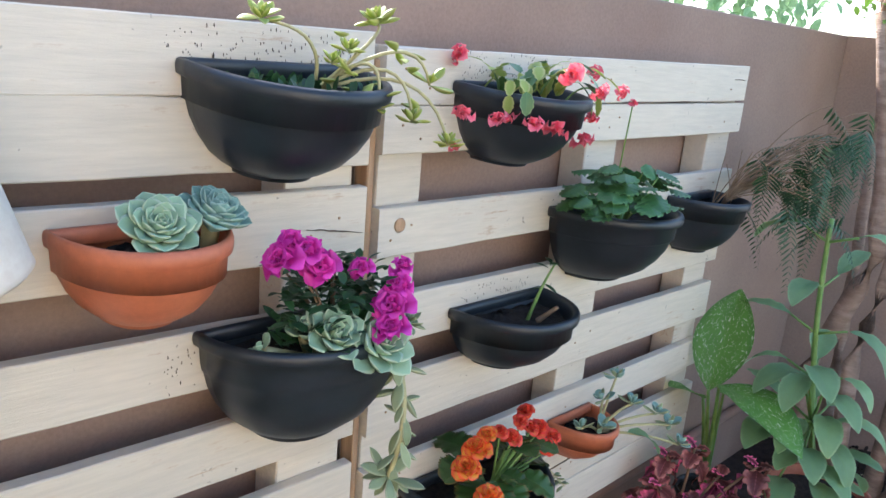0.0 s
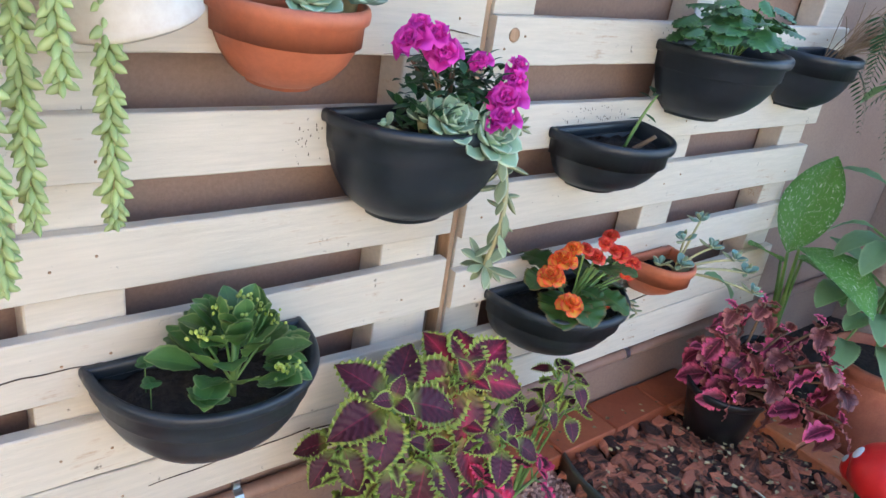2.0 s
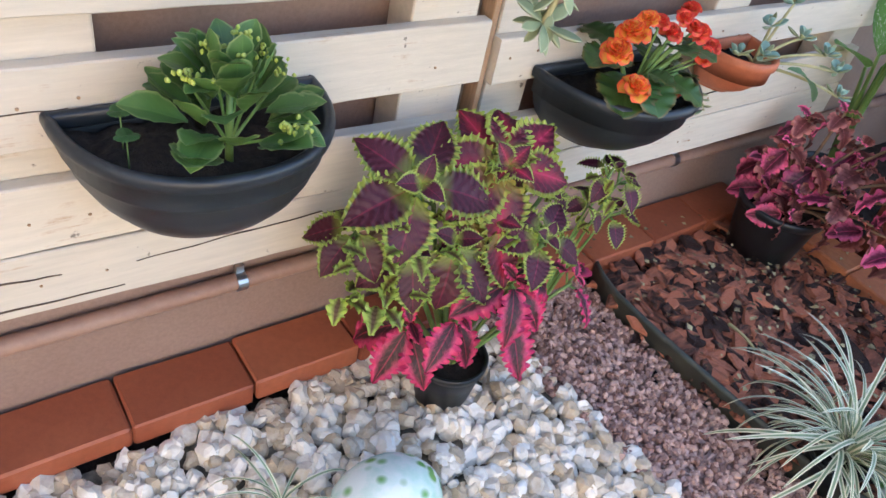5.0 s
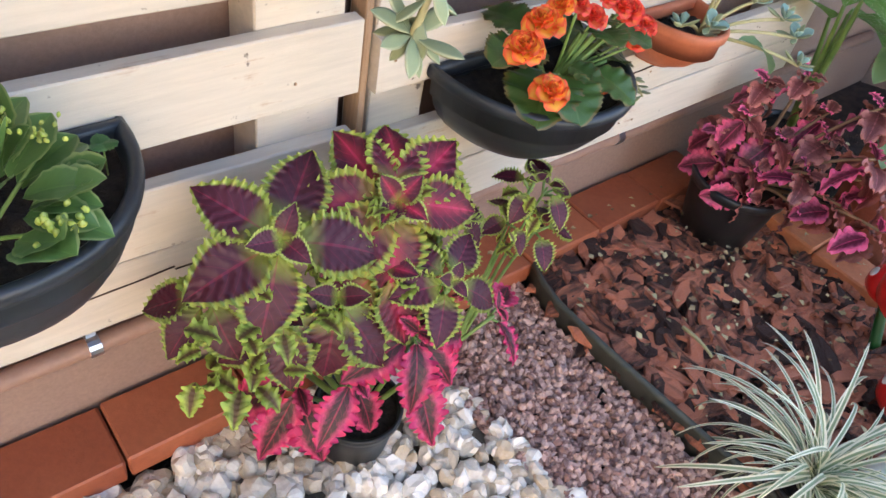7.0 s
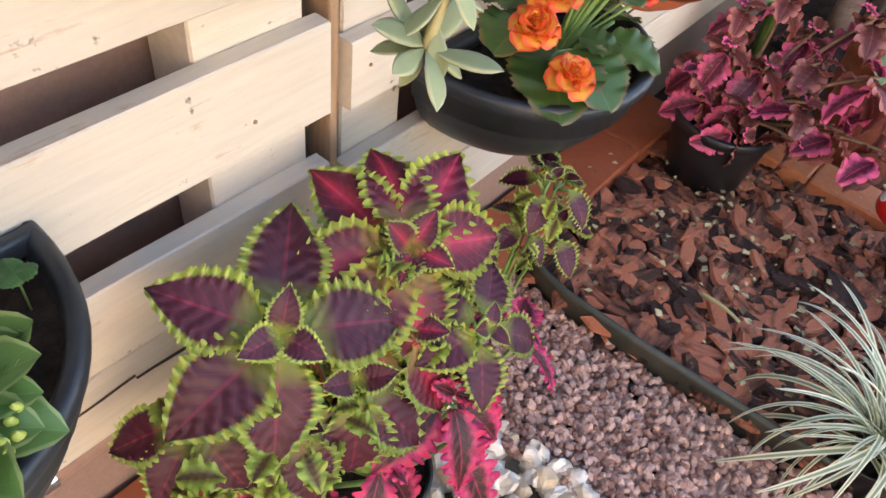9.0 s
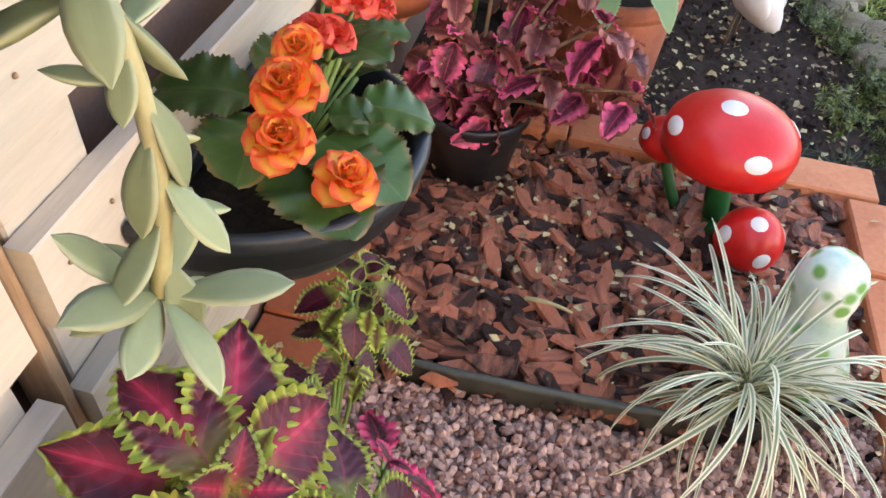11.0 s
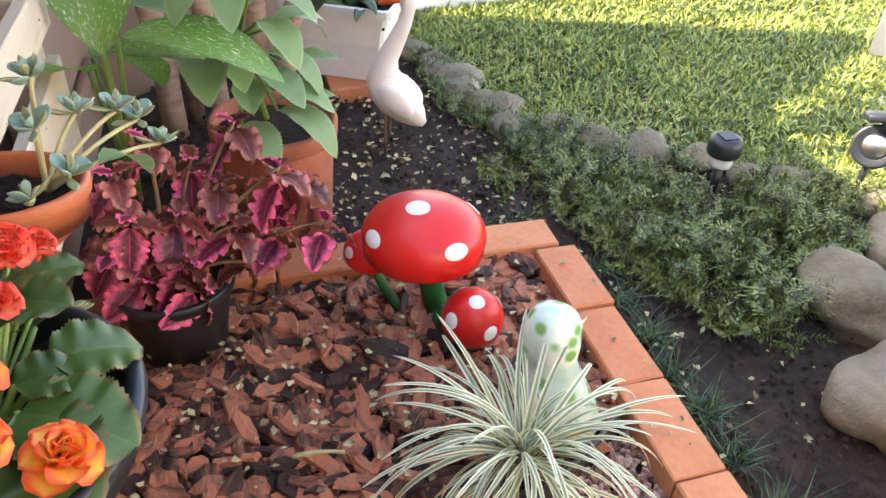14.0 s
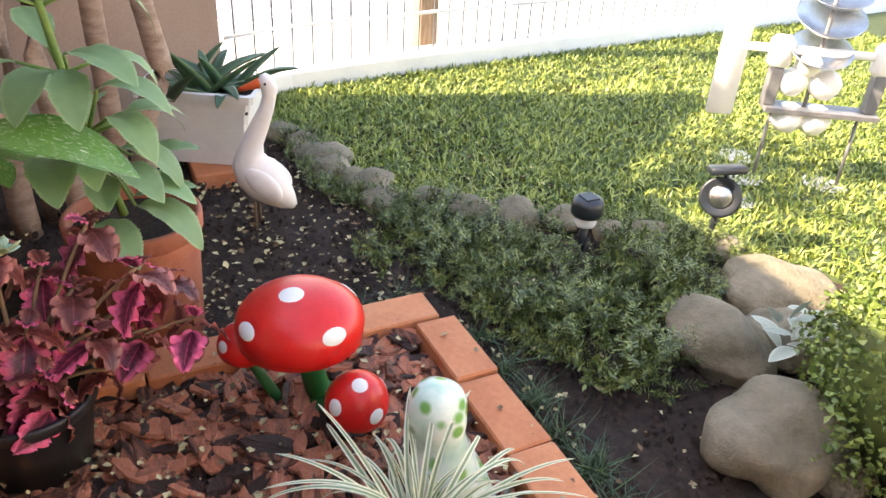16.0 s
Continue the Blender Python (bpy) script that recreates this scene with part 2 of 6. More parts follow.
def lumps(name, mat, places, variants):
    """Many small pieces in one mesh: places are (x, y, z, size, turn); variants are (verts, faces) arrays."""
    V, F, o = [], [], 0
    for x, y, z, s, m in places:
        vv, ff = variants[random.randrange(len(variants))]
        V.append((vv @ m.T) * s + np.array((x, y, z)))
        F.append(ff + o)
        o += len(vv)
    me = bpy.data.meshes.new(name)
    V, F = np.concatenate(V), np.concatenate(F)
    me.from_pydata(V.tolist(), [], F.tolist())
    me.materials.append(mat)
    return me


def arrays(bm):
    bmesh.ops.triangulate(bm, faces=bm.faces[:])
    bm.verts.index_update()
    v = np.array([tuple(q.co) for q in bm.verts])
    f = np.array([[w.index for w in q.verts] for q in bm.faces])
    bm.free()
    return v, f


def turn(rx=None, ry=None, rz=None):
    e = Euler([random.uniform(0, math.tau) if a is None else a for a in (rx, ry, rz)])
    return np.array(e.to_matrix())


# ---- ground and walls ----
def slab(name, pts, z0, z1, mat, label, category):
    bm = bmesh.new()
    lo = [bm.verts.new((x, y, z0)) for x, y in pts]
    hi = [bm.verts.new((x, y, z1)) for x, y in pts]
    bm.faces.new(hi)
    bm.faces.new(lo[::-1])
    k = len(pts)
    for i in range(k):
        bm.faces.new((lo[i], lo[(i + 1) % k], hi[(i + 1) % k], hi[i]))
    return tagged(finish(name, bm, mat, smooth=False), label, category, kind="structure")


bm = bmesh.new()
bmesh.ops.create_grid(bm, x_segments=2, y_segments=2, size=400)
for v in bm.verts:
    v.co.z = -0.03
tagged(finish("ground", bm, M_SOIL, smooth=False), "dark garden soil reaching away under everything", "ground", kind="structure")
bm = bmesh.new()
bmesh.ops.create_grid(bm, x_segments=90, y_segments=90, size=1)
for v in bm.verts:
    v.co.x, v.co.y = 1.50 + v.co.x * 1.35, -1.55 + v.co.y * 1.5
    v.co.z = -0.012 + 0.018 * noise.fractal(v.co * 6, 1.0, 2.0, 4) + 0.008 * noise.noise(v.co * 40)
tagged(finish("garden_soil", bm, M_SOIL), "dark crumbly soil between brick edge and lawn", "soil", kind="structure")

# rendered wall with a return towards the fence
WT = 1.585
tagged(finish("wall_north", box_bm(-3.2, 2.36, 0.085, 0.22, -0.03, WT, 0.004), M_WALL, smooth=False), "tan rendered garden wall behind the pallets", "wall", kind="structure")
slab("wall_east", [(2.24, 0.083), (2.80, -0.86), (2.91, -0.80), (2.37, 0.083)], -0.03, WT, M_WALL, "tan rendered garden wall turning towards the fence", "wall")
# unseen walls, added and coloured cream to bounce warm sun into the shade
tagged(finish("bounce_wall_west", box_bm(-3.3, -3.2, -3.4, 0.2, -0.03, 2.6), M_BOUNCE, smooth=False), "unseen cream wall added to bounce sunlight onto the pallets", "wall", kind="structure")
tagged(finish("bounce_wall_south", box_bm(-3.3, -0.4, -3.5, -3.4, -0.03, 2.6), M_BOUNCE, smooth=False), "unseen cream wall added to bounce sunlight onto the pallets", "wall", kind="structure")


# ---- pallets ----
def slat_bm(x0, x1, zl, zr, w, y0=-0.011, y1=0.011):
    n = 24
    bm = bmesh.new()
    rows = []
    s = random.uniform(0, 90)
    for i in range(n + 1):
        t = i / n
        x = x0 + (x1 - x0) * t
        zt = zl + (zr - zl) * t + 0.0016 * noise.noise((x * 9, s, 0))
        zb = zl + (zr - zl) * t - w + 0.0022 * noise.noise((x * 9, s, 5))
        yo = 0.002 * noise.noise((x * 3, s, 9))
        b = 0.002
        rows.append([bm.verts.new((x, y, z)) for y, z in ((y0 + yo + b, zt), (y0 + yo, zt - b), (y0 + yo, zb + b), (y0 + yo + b, zb), (y1, zb), (y1, zt))])
    for a, c in zip(rows, rows[1:]):
        for k in range(6):
            bm.faces.new((a[k], a[(k + 1) % 6], c[(k + 1) % 6], c[k]))
    bm.faces.new(rows[0])
    bm.faces.new(rows[-1][::-1])
    return bm


def pallet(x0, x1, slats, posts, z0, z1, label):
    t = thing("wooden_pallet", pose(0, 0, 0), label, "pallet", "pallets on the garden wall")
    for zl, zr, w in slats:
        e0, e1 = random.uniform(-0.004, 0.004), random.uniform(-0.004, 0.004)
        part("slat", slat_bm(x0 + e0, x1 + e1, zl, zr, w), M_PAINT, t, smooth=False)
        for a, b in posts:
            for k in (0.27, 0.73):
                xn = a + (b - a) * (k + random.uniform(-0.1, 0.1))
                zn = zl + (zr - zl) * (xn - x0) / (x1 - x0) - w * random.uniform(0.3, 0.7)
                if x0 + 0.02 < xn < x1 - 0.05:
                    nb = lathe_bm([(0.0, 0.0008), (0.0018, 0.0006), (0.0024, -0.001)], 8)
                    bmesh.ops.transform(nb, verts=nb.verts, matrix=pose(xn, -0.0126, zn, 90))
                    part("nail_head", nb, M_RAW, t, "rusty nail head")
    for a, b in posts:
        part("post", box_bm(a, b, 0.013, 0.080, z0, z1, 0.003, wob=0.001), M_PAINT, t, smooth=False)
    return t


LEFT = [(1.444, 1.449, 0.099), (1.350, 1.344, 0.102), (1.219, 1.208, 0.110), (1.032, 1.013, 0.094), (0.866, 0.856, 0.094), (0.713, 0.707, 0.109), (0.553, 0.531, 0.105), (0.444, 0.428, 0.106)]
RIGHT = [(1.429, 1.447, 0.092), (1.336, 1.349, 0.079), (1.168, 1.166, 0.087), (1.008, 0.992, 0.092), (0.852, 0.835, 0.107), (0.670, 0.658, 0.083), (0.506, 0.514, 0.104), (0.399, 0.409, 0.095)]
SLOPE = lambda zl, zr, x0, x1, xa, xb: (zl + (zr - zl) * (xa - x0) / (x1 - x0), zl + (zr - zl) * (xb - x0) / (x1 - x0))
left_pallet = pallet(-1.46, -0.026, [(*SLOPE(a, b, -0.75, 0, -1.46, -0.026), w) for a, b, w in LEFT], [(-1.45, -1.33), (-0.752, -0.616), (-0.164, -0.036)], 0.34, 1.43, "cream-painted wooden pallet fixed upright on the tan wall")
right_pallet = pallet(0.004, 1.285, RIGHT, [(0.014, 0.115), (0.601, 0.722), (1.158, 1.282)], 0.32, 1.43, "cream-painted wooden pallet with a knot, fixed upright on the wall")
M_CRACK = plain("crack_shadow", (0.06, 0.04, 0.03), (0.14, 0.09, 0.06), 30, 0.9, 0.3)


def crack(t, x0, x1, z0, z1, w):
    """A thin split along the grain of a slat, wandering and tapering to both ends: a raised sliver coloured as its
    shadow.
    """
    bm, n = bmesh.new(), 24
    rows = []
    for i in range(n + 1):
        f = i / n
        x, z = x0 + (x1 - x0) * f, z0 + (z1 - z0) * f + 0.0025 * noise.noise((x0 * 50 + f * 6, z0 * 9, 0))
        k = w * max(0.12, math.sin(math.pi * f)) * (0.7 + 0.6 * noise.noise((f * 17, x0, z0)))
        rows.append([bm.verts.new((x, y, z + q)) for y, q in ((-0.0140, -k), (-0.0140, k), (-0.0085, k), (-0.0085, -k))])
    for a, b in zip(rows, rows[1:]):
        for k in range(4):
            bm.faces.new((a[k], a[(k + 1) % 4], b[(k + 1) % 4], b[k]))
    part("crack", bm, M_CRACK, t, "dark sliver drawn as the shadow in a split", smooth=False)


for x0, x1, z0, z1, w in ((-0.14, -0.03, 1.150, 1.134, 0.0014), (-0.22, -0.03, 1.104, 1.100, 0.0006), (-0.60, -0.30, 0.392, 0.400, 0.0011), (-0.30, -0.06, 0.395, 0.372, 0.0009), (-0.84, -0.66, 0.660, 0.656, 0.0007), (-0.86, -0.70, 0.412, 0.400, 0.0006), (-1.0, -0.62, 0.362, 0.352, 0.0008)):
    crack(left_pallet, x0, x1, z0, z1, w)
for x0, x1, z0, z1, w in ((1.20, 1.27, 1.411, 1.410, 0.0008), (0.55, 0.74, 0.465, 0.472, 0.0008)):
    crack(right_pallet, x0, x1, z0, z1, w)
t = thing("wooden_batten", pose(0, 0, 0), "bare brown wooden batten between the two pallets", "batten")
part("batten", box_bm(-0.012, 0.002, 0.004, 0.04, 0.30, 1.41, 0.002, wob=0.001), M_RAW, t, smooth=False)
bm = lathe_bm([(0.0, 0.0), (0.006, 0.0008), (0.011, 0.0004), (0.013, -0.001)], 14)
bmesh.ops.rotate(bm, verts=bm.verts, cent=(0, 0, 0), matrix=Euler((radians(90), 0, 0)).to_matrix())
bmesh.ops.translate(bm, verts=bm.verts, vec=(0.052, -0.0125, 1.136))
tagged(finish("wood_knot", bm, M_RAW), "brown knot in the painted pallet slat", "knot", kind="structure")

# pipe along the foot of the wall, with its clamp
t = thing("wall_pipe", pose(0, 0, 0), "brown conduit pipe running along the wall foot", "pipe")
part("pipe", tube_bm([(x, 0.066, 0.214) for x in (-2.5, -1, 0, 1, 2.0)], 0.016, seg=14), M_PIPE, t)
for x in (-1.6, -0.408, 0.78):
    bm = tube_bm([(x - 0.009, 0.066, 0.214), (x + 0.009, 0.066, 0.214)], 0.0185, seg=16)
    bmesh.ops.create_cube(bm, size=1, matrix=Matrix.LocRotScale((x, 0.072, 0.239), None, (0.014, 0.012, 0.018)))
    part("pipe_clamp", bm, M_STEEL, t, "shiny steel clamp", smooth=False)


# ---- wall pots ----
def rim_xy(a, d, th):
    c, s = math.cos(th), math.sin(th)
    return -a * (abs(c) ** 0.9) * (1 if c > 0 else -1), -d * s ** 0.92


def wall_pot(x, z, a, d, h, mat, label, tilt=0.0, soil=0.03, y=-0.013):
    """Half-round pot with flat back and rolled rim, hung on the slats; z is its rim."""
    t = thing("wall_pot", pose(x, y, z, tilt), label, "plant pot", "half-round wall pots")
    n = 28
    step = 0.015 if mat is M_BLACK else 0.004
    prof = [(1.0, 0.0), (1.012, -0.004), (1.015, -0.010), (1.005, -0.018), (0.955, -0.022), (0.945, -0.05), (0.93, -0.33 * h), (0.93 - step, -0.35 * h), (0.88, -0.48 * h), (0.80, -0.64 * h), (0.68, -0.80 * h), (0.54, -0.91 * h), (0.46, -0.955 * h), (0.44, -0.96 * h), (0.43, -h)]
    inner = [(1.0, 0.0), (0.965, 0.002), (0.93, -0.004), (0.91, -0.02), (0.88, -0.35 * h)]
    bm = bmesh.new()

    def rings(pr):
        out = []
        for k, zz in pr:
            ring = []
            for i in range(n + 1):
                px, py = rim_xy(a, d, math.pi * i / n)
                ring.append(bm.verts.new((px * k, py * k, zz)))
            out.append(ring)
        return out
    for pr in (prof, inner):
        rs = rings(pr)
        for u, w in zip(rs, rs[1:]):
            for i in range(n):
                bm.faces.new((u[i], u[i + 1], w[i + 1], w[i]))
        if pr is prof:
            for u, w in zip(rs, rs[1:]):
                bm.faces.new((u[0], w[0], w[n], u[n]))
            bm.faces.new(rs[-1])
    bmesh.ops.remove_doubles(bm, verts=bm.verts, dist=0.0004)
    bmesh.ops.recalc_face_normals(bm, faces=bm.faces)
    part("pot_body", bm, mat, t)
    # back lip of the rim
    part("back_rim", box_bm(-a * 0.99, a * 0.99, -0.014, 0.0, -0.02, 0.002, 0.003), mat, t)
    bm = bmesh.new()
    rows = []
    for j in range(9):
        k = j / 8 * 0.905
        rows.append([bm.verts.new((rim_xy(a, d, math.pi * i / n)[0] * k, rim_xy(a, d, math.pi * i / n)[1] * k - 0.004, -soil + 0.012 * noise.noise((x * 7 + i * 0.5, j * 0.8, z * 5)))) for i in range(n + 1)])
    for u, w in zip(rows, rows[1:]):
        for i in range(n):
            bm.faces.new((u[i], w[i], w[i + 1], u[i + 1]))
    part("potting_soil", bm, M_POTSOIL, t, "dark crumbly potting soil")
    return t


BLACK_LABEL = "black plastic half-round pot hung on the pallet"
wall_pot(-0.205, 1.396, 0.138, 0.190, 0.148, M_BLACK, "black plastic half-round pot holding trailing succulents", tilt=7)
wall_pot(0.274, 1.380, 0.122, 0.179, 0.137, M_BLACK, "black plastic half-round pot holding a flowering holiday cactus", tilt=5)
wall_pot(-0.404, 1.190, 0.105, 0.158, 0.121, M_TERRA, "terracotta-coloured half-round pot with two rosette succulents")
wall_pot(-0.153, 1.022, 0.169, 0.172, 0.186, M_BLACK, "black plastic half-round pot with magenta azalea and succulent")
wall_pot(0.325, 0.959, 0.135, 0.173, 0.126, M_BLACK, "black plastic half-round pot with one sparse seedling")
wall_pot(0.613, 1.132, 0.153, 0.203, 0.160, M_BLACK, "black plastic half-round pot with a round-leaved geranium")
wall_pot(1.055, 1.116, 0.109, 0.158, 0.145, M_BLACK, "black plastic half-round pot with dry feathery foliage")
wall_pot(-0.514, 0.655, 0.177, 0.196, 0.168, M_BLACK, "black plastic half-round pot with budding green kalanchoe")
wall_pot(0.257, 0.614, 0.162, 0.209, 0.147, M_BLACK, "black plastic half-round pot with an orange begonia")
wall_pot(0.638, 0.610, 0.082, 0.130, 0.100, M_TERRA, "small terracotta-coloured wall pot with a succulent")


# ---- brick edges and the clay tile plinth ----
def brick_me(name, lx, ly, lz, mat, seed):
    random.seed(seed)
    ob = finish(name, box_bm(-lx / 2, lx / 2, -ly / 2, ly / 2, -lz, 0, 0.004, 1, 0.0012), mat, smooth=False)
    me = ob.data
    bpy.data.objects.remove(ob)
    return me


BR = [brick_me("brick", 0.218, 0.104, 0.058, M_BRICK, s) for s in range(4)]
TL = [brick_me("tile", 0.215, 0.124, 0.05, M_TILE, s) for s in range(4)]
random.seed(5)
edge = thing("brick_edging", pose(0, 0, 0), "orange brick edging round the bark bed", "brick edging", kind="structure")
for i in range(13):
    shared("brick", BR[i % 4], edge, pose(0.972 - 0.2225 * i, -1.012 + random.uniform(-0.004, 0.004), 0.062 + random.uniform(-0.003, 0.003), random.uniform(-1, 1), random.uniform(-1, 1), random.uniform(-1.2, 1.2)))
for i, y in enumerate((-0.922, -0.70, -0.477, -0.255)):
    shared("brick", BR[(i + 1) % 4], edge, pose(1.150 + random.uniform(-0.004, 0.004), y, 0.061 + random.uniform(-0.003, 0.003), random.uniform(-1, 1), random.uniform(-1, 1), 90 + random.uniform(-1.2, 1.2)))
plinth = thing("tile_plinth", pose(0, 0, 0), "row of red clay tiles along the wall foot", "tile plinth", kind="structure")
for i in range(15):
    shared("tile", TL[i % 4], plinth, pose(-2.070 + 0.2195 * i, 0.014, 0.057 + random.uniform(-0.002, 0.002), random.uniform(-1, 1), 0, random.uniform(-0.6, 0.6)))

# curved plastic edging between gravel and bark
bm = bmesh.new()
cur = [(0.455, -0.05), (0.435, -0.10), (0.423, -0.16), (0.423, -0.28), (0.428, -0.41), (0.436, -0.55), (0.446, -0.68), (0.476, -0.785), (0.535, -0.88), (0.59, -0.95)]
rows = []
for x, y in cur:
    rows.append([bm.verts.new((x + o, y, z)) for o, z in ((-0.004, -0.02), (-0.004, 0.05), (-0.007, 0.056), (-0.004, 0.063), (0.004, 0.063), (0.006, 0.056), (0.003, 0.05), (0.003, -0.02))])
for u, w in zip(rows, rows[1:]):
    for k in range(8):
        bm.faces.new((u[k], w[k], w[(k + 1) % 8], u[(k + 1) % 8]))
bm.faces.new(rows[0])
bm.faces.new(rows[-1])
bmesh.ops.recalc_face_normals(bm, faces=bm.faces)
t = thing("lawn_edging", pose(0, 0, 0), "dark olive plastic edging strip between gravel and bark", "edging")
part("edging_strip", bm, M_EDGE, t)


# ---- leaves ----
def leaf_me(name, L, W, mat, nv=10, nu=4, shape=1.0, tip=0.7, fold=0.25, curl=0.5, ripple=0.0, rf=5, serr=0.0, thick=0.0, blunt=0.0):
    """A leaf along +Y from its base, face up. shape, tip: outline; curl: radians it bends down; serr: toothed margin; thick: fleshy."""
    bm = bmesh.new()
    uvl = bm.loops.layers.uv.new("UVMap")
    rj = random.Random(int(L * 7919 + curl * 131))
    jagged = [rj.uniform(0.3, 1.5) * (1 if i % 2 else -0.7) for i in range(nv + 1)]

    def pt(i, j, side):
        v, u = i / nv, j / nu * 2 - 1
        pr = math.sin(math.pi * min(1.0, v ** shape * (1 - blunt) + blunt * v)) ** tip if v < 1 else 0.0
        pr = max(pr, 0.04 if i in (0, nv) else 0.0)
        w = W / 2 * pr * (1 + serr * jagged[i] * (abs(u) > 0.9))
        ang = curl * v
        y = L * (math.sin(ang) / curl if abs(curl) > 1e-3 else v)
        z = -L * ((1 - math.cos(ang)) / curl if abs(curl) > 1e-3 else 0.0)
        z += fold * abs(u) * w + ripple * math.sin(v * rf * math.tau + u) * abs(u) ** 2 * W
        if thick:
            z += side * thick * pr * (1 - u * u) * 0.5 - thick * 0.3 * (1 if side < 0 else 0) * pr * (1 - u * u)
        return Vector((u * w, y, z)), ((u + 1) / 2, v)
    sides = (1, -1) if thick else (1,)
    for s in sides:
        g = [[(bm.verts.new(pt(i, j, s)[0]), pt(i, j, s)[1]) for j in range(nu + 1)] for i in range(nv + 1)]
        for i in range(nv):
            for j in range(nu):
                q = [g[i][j], g[i][j + 1], g[i + 1][j + 1], g[i + 1][j]]
                if s < 0:
                    q = q[::-1]
                f = bm.faces.new([k[0] for k in q])
                for lp, k in zip(f.loops, q):
                    lp[uvl].uv = k[1]
    if thick:
        bmesh.ops.remove_doubles(bm, verts=bm.verts, dist=L * 0.002)
    me = bpy.data.meshes.new(name)
    bm.to_mesh(me)
    bm.free()
    me.materials.append(mat)
    for p in me.polygons:
        p.use_smooth = True
    return me


def scalloped_me(name, L, W, mat, curl, seed, lobes=11, depth=0.2, ruffle=0.06, nv=88, nu=12, shape=0.78, tip=0.85):
    """A coleus leaf: pointed oval whose margin is cut into rounded, ruffled scallops."""
    bm = bmesh.new()
    uvl = bm.loops.layers.uv.new("UVMap")

    def pt(i, j):
        v, u = i / nv, j / nu * 2 - 1
        a, sd = abs(u), seed + (31.0 if u > 0 else 0.0)
        pr = max(math.sin(math.pi * v ** shape) ** tip if v < 1 else 0.0, 0.03)
        k = max(0.0, (a - 0.55) / 0.45)
        ph = v * lobes + 0.35 * noise.noise((v * 4, sd, 0.0))
        cut = abs(math.sin(math.pi * ph)) ** 0.55 - 0.65
        w = W / 2 * pr * (1 + depth * cut * k + 0.10 * noise.noise((v * 5, sd, 2.0)) * k)
        ang = curl * v
        y, z = L * math.sin(ang) / curl, -L * (1 - math.cos(ang)) / curl
        z += 0.20 * a * w + ruffle * W * (k * k * math.sin(math.tau * ph * 0.5 + seed) + 0.8 * a * a * noise.noise((v * 3.1, sd, 9.0)))
        z += 0.035 * W * math.sin((v * 7.0 - a * 2.6) * math.tau) * (1 - k) * min(1.0, 3 * a)
        return Vector((u * w, y, z)), ((u + 1) / 2, v)
    g = [[(bm.verts.new(pt(i, j)[0]), pt(i, j)[1]) for j in range(nu + 1)] for i in range(nv + 1)]
    for i in range(nv):
        for j in range(nu):
            q = [g[i][j], g[i][j + 1], g[i + 1][j + 1], g[i + 1][j]]
            f = bm.faces.new([k[0] for k in q])
            f.smooth = True
            for lp, k in zip(f.loops, q):
                lp[uvl].uv = k[1]
    me = bpy.data.meshes.new(name)
    bm.to_mesh(me)
    bm.free()
    me.materials.append(mat)
    return me


def merge_me(name, items, mat=None):
    """One mesh out of placed meshes."""
    bm = bmesh.new()
    for me, m in items:
        k = len(bm.verts)
        bm.from_mesh(me)
        bm.verts.ensure_lookup_table()
        for v in bm.verts[k:]:
            v.co = m @ v.co
    out = bpy.data.meshes.new(name)
    bm.to_mesh(out)
    bm.free()
    out.materials.append(mat or items[0][0].materials[0])
    for p in out.polygons:
        p.use_smooth = True
    return out


def leaf_at(p, az, el, s=1.0, roll=0.0):
    """Pose of a leaf: base, compass angle, rise above level (degrees), size."""
    return Matrix.Translation(p) @ Euler((radians(el), 0, radians(az)), 'XYZ').to_matrix().to_4x4() @ Matrix.Rotation(radians(roll), 4, 'Y') @ Matrix.Scale(s, 4)


def rosette(parent, mes, p, n, s0=0.35, s1=1.0, e0=82, e1=12, lean=(0, 0), rise=0.0, name="leaf", az0=0.0):
    base = Matrix.Translation(p) @ Euler((radians(lean[0]), radians(lean[1]), 0)).to_matrix().to_4x4()
    for i in range(n):
        f = i / (n - 1)
        m = base @ leaf_at((0, 0, rise * (1 - f)), az0 + i * 137.5 + random.uniform(-5, 5), e0 + (e1 - e0) * f ** 0.8 + random.uniform(-4, 4), s0 + (s1 - s0) * f ** 0.7)
        shared(name, mes[i % len(mes)], parent, m)


def stem(parent, pts, r0, r1, mat, name="stem"):
    return part(name, tube_bm(pts, r0, r1, 7), mat, parent)


def arc(a, b, sag=0.0, n=8, side=(0, 0, 0)):
    a, b, side = Vector(a), Vector(b), Vector(side)
    return [a.lerp(b, i / n) + Vector((0, 0, 4 * sag * (i / n) * (1 - i / n))) + side * 4 * (i / n) * (1 - i / n) for i in range(n + 1)]


L_COLEUS = leaf_mat("coleus_green_margin", (0.075, 0.008, 0.020), (0.36, 0.44, 0.09), 0.80, 0.05, vein=(0.30, 0.02, 0.06), vein_amt=0.4, jag=0.10, base=(0.30, 0.38, 0.05), trans=0.18, rough=0.5)
L_COLEUS_RED = leaf_mat("coleus_red_heart", (0.105, 0.008, 0.020), (0.36, 0.44, 0.09), 0.80, 0.05, vein=(0.55, 0.03, 0.09), vein_amt=0.5, jag=0.10, heart=(0.36, 0.014, 0.045), base=(0.36, 0.30, 0.05), trans=0.2, rough=0.5)
L_PINK = leaf_mat("coleus_pink", (0.055, 0.012, 0.014), (0.74, 0.06, 0.17), 0.52, 0.20, vein=(0.60, 0.04, 0.10), vein_amt=0.45, jag=0.34, trans=0.25)
